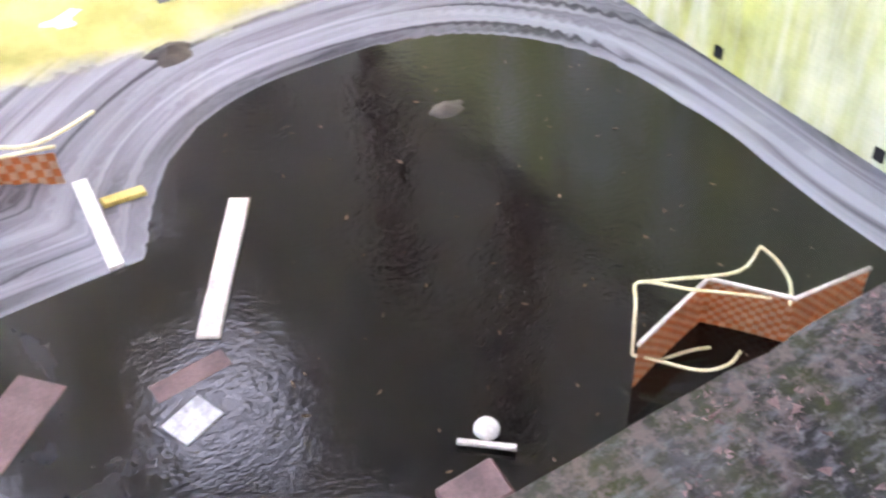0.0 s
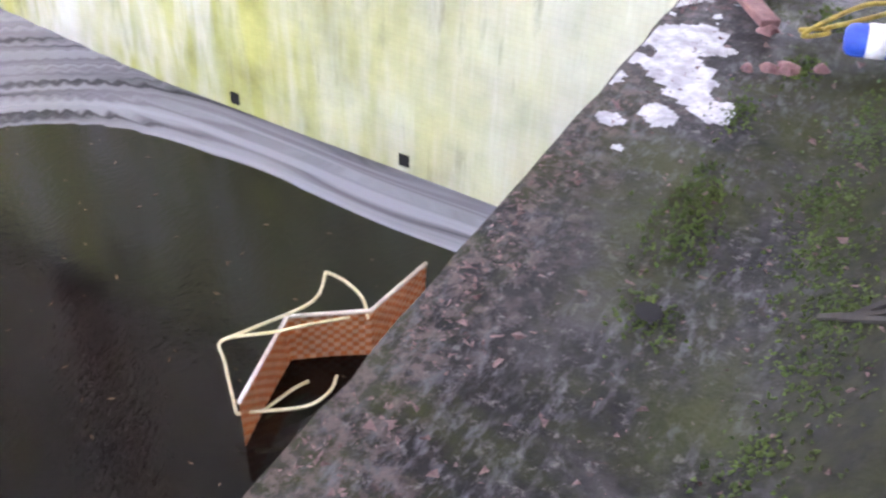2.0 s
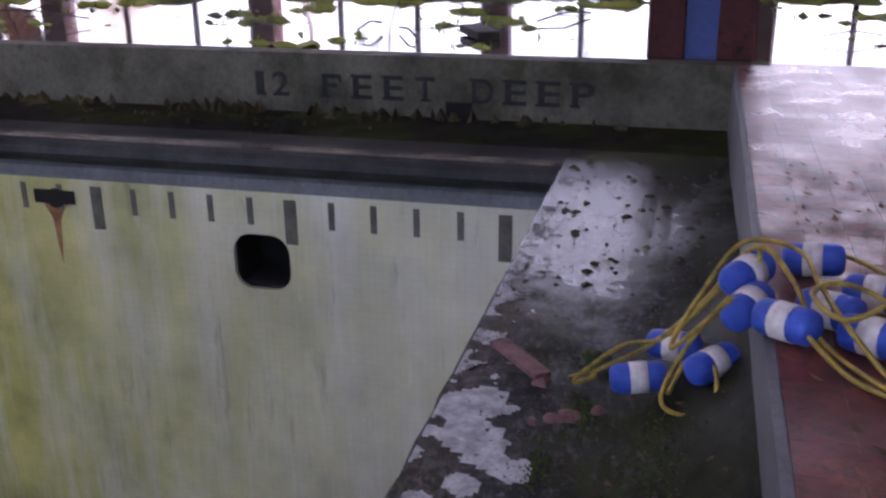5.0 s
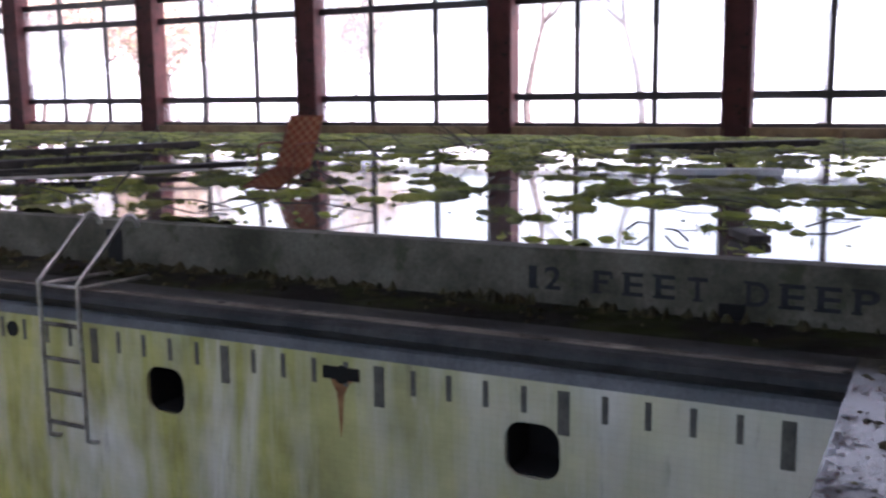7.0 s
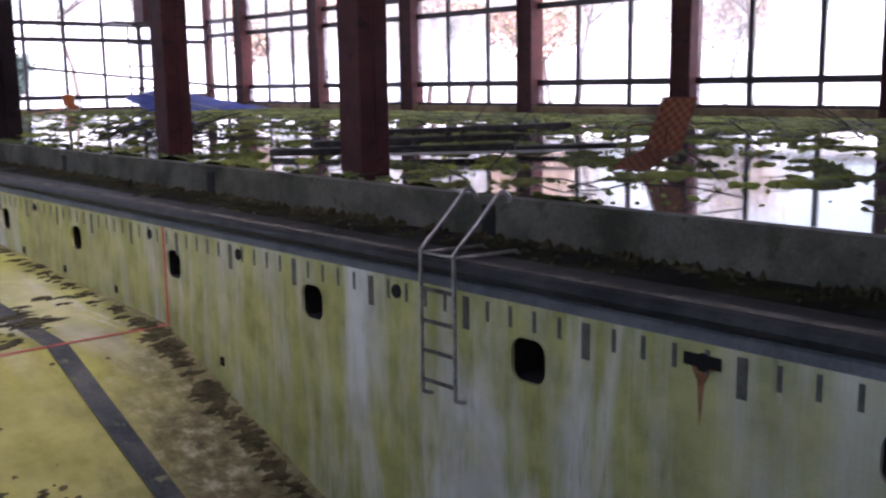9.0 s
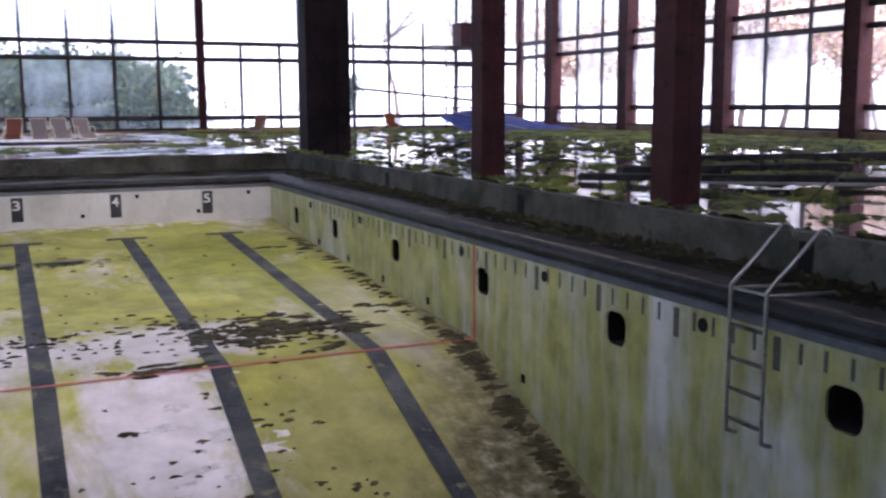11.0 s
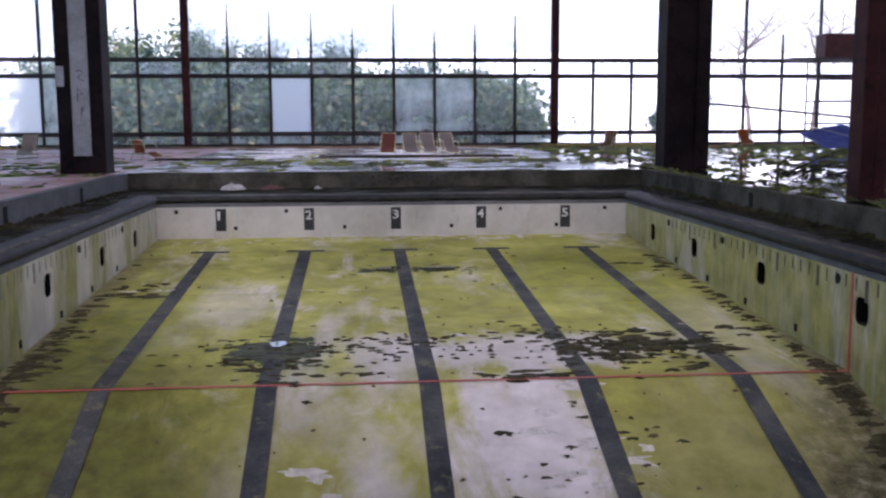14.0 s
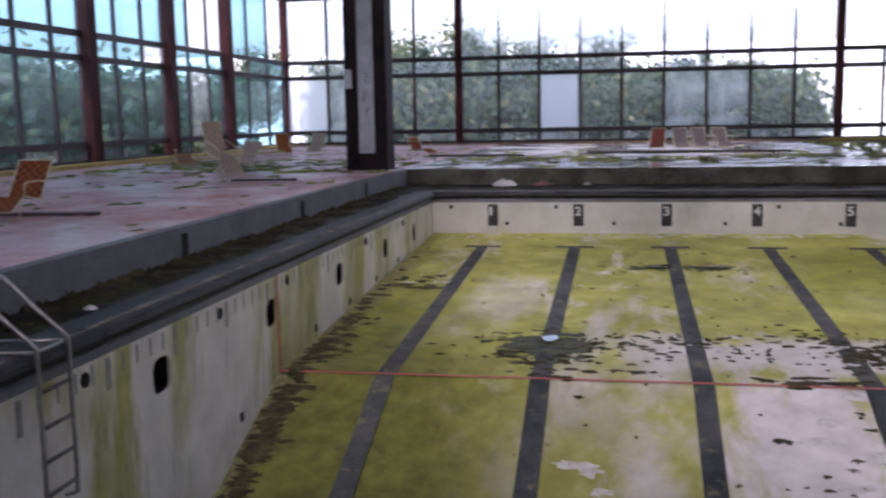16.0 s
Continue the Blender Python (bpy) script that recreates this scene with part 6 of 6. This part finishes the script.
part("switch_plate", bevelled((-0.62, -0.4, -0.475, -0.45, 2.4, 2.95), 0.006, 1), M["panel"], col_l, "pale plate")

# ---- outside: trees ----
M["bark"] = worn("grey_bark", (0.07, 0.055, 0.05), (0.16, 0.13, 0.12), 6, 0.9, 30)
M["leaf"], nt, bs = mat("autumn_green_leaf")
rnd = node(nt, "ShaderNodeNewGeometry")
put(nt, bs, ramp(nt, rnd.outputs["Random Per Island"], [(0.0, (0.018, 0.04, 0.032)), (0.5, (0.042, 0.075, 0.048)), (0.85, (0.10, 0.135, 0.06)), (1.0, (0.27, 0.21, 0.075))]), 0.6)
thin = node(nt, "ShaderNodeBsdfTranslucent", Color=(0.13, 0.20, 0.10, 1))
both = node(nt, "ShaderNodeMixShader", Fac=0.4)
nt.links.new(bs.outputs[0], both.inputs[1])
nt.links.new(thin.outputs[0], both.inputs[2])
nt.links.new(both.outputs[0], nt.nodes["Material Output"].inputs[0])
M["russet"], nt, bs = mat("hazed_russet_leaf")
rnd = node(nt, "ShaderNodeNewGeometry")
# pale autumn tones, lightened further to stand for haze
put(nt, bs, ramp(nt, rnd.outputs["Random Per Island"], [(0.0, (0.30, 0.22, 0.20)), (0.5, (0.50, 0.38, 0.34)), (0.85, (0.62, 0.52, 0.34)), (1.0, (0.34, 0.36, 0.26))]), 0.7)
M["needle"], nt, bs = mat("blue_green_needles")
rnd = node(nt, "ShaderNodeNewGeometry")
put(nt, bs, ramp(nt, rnd.outputs["Random Per Island"], [(0.0, (0.02, 0.045, 0.04)), (1.0, (0.06, 0.10, 0.08))]), 0.7)


def tree(height, crown, seed, leaf, leaves, label):
    rr = random.Random(seed)
    t = empty("tree", label, "tree", "trees outside")
    bm = bmesh.new()
    tips = []

    def limb(p, d, length, r, depth):
        n = 4
        pts, rad = [p], r
        q = p.copy()
        for i in range(n):
            d2 = (d + Vector((rr.gauss(0, .16), rr.gauss(0, .16), rr.gauss(0.03, .1)))).normalized()
            q = q + d2 * length / n
            pts.append(q.copy())
        rings = []
        for i, c in enumerate(pts):
            rr_i = r * (1 - 0.7 * i / n)
            ax = (pts[min(i + 1, n)] - pts[max(i - 1, 0)]).normalized()
            s = ax.orthogonal().normalized()
            u = ax.cross(s)
            rings.append([bm.verts.new(c + rr_i * (math.cos(k * 2.0944) * s + math.sin(k * 2.0944) * u)) for k in range(3 if depth else 6)] if depth else
                         [bm.verts.new(c + rr_i * (math.cos(k * 1.0472) * s + math.sin(k * 1.0472) * u)) for k in range(6)])
        m = len(rings[0])
        for a, b in zip(rings, rings[1:]):
            for k in range(m):
                bm.faces.new((a[k], a[(k + 1) % m], b[(k + 1) % m], b[k]))
        tips.append(pts[-1])
        if depth < 3:
            for _ in range((7, 5, 4)[depth]):
                i = rr.randint(1 if depth else 2, n)
                az = rr.uniform(0, 6.28)
                nd = (d * 0.5 + Vector((math.cos(az), math.sin(az), rr.uniform(0.0, 0.7)))).normalized()
                limb(pts[i], nd, length * rr.uniform(0.4, 0.62), r * 0.42, depth + 1)
    limb(Vector((0, 0, -0.5)), Vector((0, 0, 1)), height * 0.72, height * 0.022, 0)
    part("trunk", bm, M["bark"], t)
    if leaves:
        bm = bmesh.new()
        for _ in range(leaves):
            c = rr.choice(tips) + Vector((rr.gauss(0, crown), rr.gauss(0, crown), rr.gauss(0, crown * 0.8)))
            s = rr.uniform(0.1, 0.26)
            a, b = Vector((rr.gauss(0, 1), rr.gauss(0, 1), rr.gauss(0, 1))).normalized(), Vector((rr.gauss(0, 1), rr.gauss(0, 1), rr.gauss(0, 1)))
            b = a.cross(b).normalized()
            bm.faces.new([bm.verts.new(c + q) for q in (a * s, b * s * 0.6, -a * s, -b * s * 0.6)])
        part("crown", bm, leaf, t)
    return t


kinds = [tree(6.6, 0.75, 1, M["leaf"], 8500, "leafy green tree with some yellow leaves outside"), tree(5.4, 0.7, 2, M["leaf"], 8000, "leafy green tree with some yellow leaves outside"),
         tree(10, 0.35, 3, M["leaf"], 0, "bare grey tree with spreading limbs outside"), tree(5, 0.45, 4, M["needle"], 5000, "blue-green bushy evergreen outside"),
         tree(4, 0.75, 6, M["leaf"], 8000, "low green shrub with some yellow leaves outside"),
         tree(2.2, 0.95, 9, M["leaf"], 7000, "spreading green bush close outside the windows"), tree(8, 0.5, 12, M["russet"], 2600, "thin russet autumn tree outside, leaves coloured paler for haze")]
places = [(-16, 74, 0, 0.95), (-11, 72, 0, 1.05), (-5.5, 73, 0, 1.1), (-1.5, 74, 0, 0.95), (2.5, 71, 0, 0.95), (6.2, 75, 1, 0.9), (9.5, 72, 3, 1.1), (12.5, 70, 1, 1.0), (16, 72, 1, 0.9), (-22, 66, 0, 0.9), (-27, 40, 0, 0.9), (-26, 30, 1, 1), (-28, 22, 0, 1), (27.6, 68, 3, 0.5), (29.4, 70, 3, 0.7),
          (-8, 68, 3, 1.1), (0, 67, 3, 1.0), (4.5, 67.5, 3, 0.85), (-3, 66.5, 3, 0.9),
          (-16, 69, 4, 1), (-11, 69, 4, 1), (-4, 69, 4, 1.1), (0.5, 69, 4, 1), (5.5, 69, 4, 1), (14, 69, 4, 0.9), (-26, 45, 4, 1), (-26, 35, 4, 1),
          (-14, 65, 5, 1.2), (-10, 66, 5, 1.2), (-6.2, 65, 5, 1.2), (-2.8, 66, 5, 1.2), (0.8, 65, 5, 1.2), (4.4, 66, 5, 1.2), (8.0, 65, 5, 1.2), (11.8, 66, 5, 1.2), (15.2, 65, 5, 1.1),
          (-20, 14, 5, 1.2), (-20.5, 20, 5, 1.2), (-20, 26, 5, 1.2), (-20.5, 32, 5, 1.2), (-20, 38, 5, 1.2), (-20.5, 44, 5, 1.2), (-20, 50, 5, 1.2),
          (46, 14, 2, 1), (50, 24, 2, 1), (44, 8.5, 2, 0.9), (52, 3, 2, 1), (48, 34, 2, 1), (46, 50, 2, 1), (38, 66, 2, 1), (34, 68, 2, 1),
          (45, 43, 6, 1.0), (48, 49, 6, 1.1), (43, 56, 6, 1.0), (52, 40, 6, 1.1), (66, 62, 6, 1.6), (72, 74, 6, 1.7), (60, 68, 6, 1.3), (64, 50, 6, 1.4), (58, 80, 6, 1.5), (66, 36, 6, 1.2)]
first = set()
for i, (x, y, k, size) in enumerate(places):
    m = Matrix.Translation((x, y, 0)) @ Matrix.Rotation(i * 1.3, 4, "Z") @ Matrix.Scale(size, 4)
    if k in first:
        copy_thing(kinds[k], m)
    else:
        kinds[k].matrix_basis = m
        first.add(k)


# ---- red deck tiles at the deep end ----
deck_s = bpy.data.objects["deck_south"]
M["quarry"], nt, bs = mat("red_quarry_tile_piece")
v = coords(nt)
info = node(nt, "ShaderNodeObjectInfo")
geo = node(nt, "ShaderNodeNewGeometry")
pos = node(nt, "ShaderNodeVectorMath", operation="ADD")
nt.links.new(geo.outputs["Position"], pos.inputs[0])
base = ramp(nt, info.outputs["Random"], [(0.0, (0.170, 0.034, 0.028)), (0.5, (0.180, 0.037, 0.031)), (1.0, (0.192, 0.042, 0.034))])
grime = ramp(nt, noise_tex(nt, pos.outputs[0], 5, 8, 0.7), [(0.38, grey(0)), (0.62, grey(0.8))])
warm = ramp(nt, noise_tex(nt, pos.outputs[0], 6.5, 6, 0.65), [(0.5, grey(0)), (0.66, grey(0.7))])
base = mix(nt, warm, base, (0.34, 0.10, 0.055))
c1 = mix(nt, grime, base, (0.055, 0.022, 0.02))
silt = ramp(nt, noise_tex(nt, pos.outputs[0], 13, 8, 0.75, 0.6), [(0.47, grey(0)), (0.6, grey(0.8))])
c1 = mix(nt, silt, c1, (0.035, 0.017, 0.015))
pale_w = ramp(nt, noise_tex(nt, pos.outputs[0], 2.2, 7, 0.65), [(0.5, grey(0)), (0.68, grey(0.6))])
c1 = mix(nt, pale_w, c1, (0.18, 0.075, 0.072))
spx = node(nt, "ShaderNodeSeparateXYZ")
nt.links.new(pos.outputs[0], spx.inputs[0])
wetness = node(nt, "ShaderNodeMapRange", **{"From Min": 9.3, "From Max": 10.9, "To Min": 0.0, "To Max": 0.65})
nt.links.new(math_node(nt, "ADD", spx.outputs["X"], math_node(nt, "MULTIPLY", math_node(nt, "SUBTRACT", noise_tex(nt, pos.outputs[0], 2.0, 6, 0.7), 0.5), 3.0)), wetness.inputs[0])
put(nt, bs, c1, mix(nt, wetness.outputs[0], ramp(nt, noise_tex(nt, pos.outputs[0], 3, 5), [(0.4, grey(0.3)), (0.6, grey(0.65))]), (0.24, 0.24, 0.24)))
bump(nt, bs, noise_tex(nt, pos.outputs[0], 60, 6, 0.7), 0.4, 0.006)
deck_s.data.materials[0] = M["quarry"]
TW, TH = 0.15, 0.15
tile_mesh = mesh_of("tile", bevelled((0.0003, TW - 0.0003, -TH + 0.0003, -0.0003, -0.01, 0.008), 0.0008, 1), M["quarry"])
rest = bmesh.new()
rr = random.Random(4)
for r in range(17):
    y = NY - 0.03 - r * TH
    for c in range(54):
        x = 5.4 + c * TW
        if 7.2 <= x < 10.0 and r < 15:
            ob = new("tile", tile_mesh)
            ob.parent = deck_s
            ob.location = (x, y, DECK + rr.uniform(-0.0006, 0.0006))
        else:
            box(rest, x + 0.0006, x + TW - 0.0006, y - TH + 0.0006, y - 0.0006, DECK - 0.01, DECK + 0.007)
ob = part("tile_field", rest, M["quarry"], deck_s)
tagged(ob, kind="stuff")
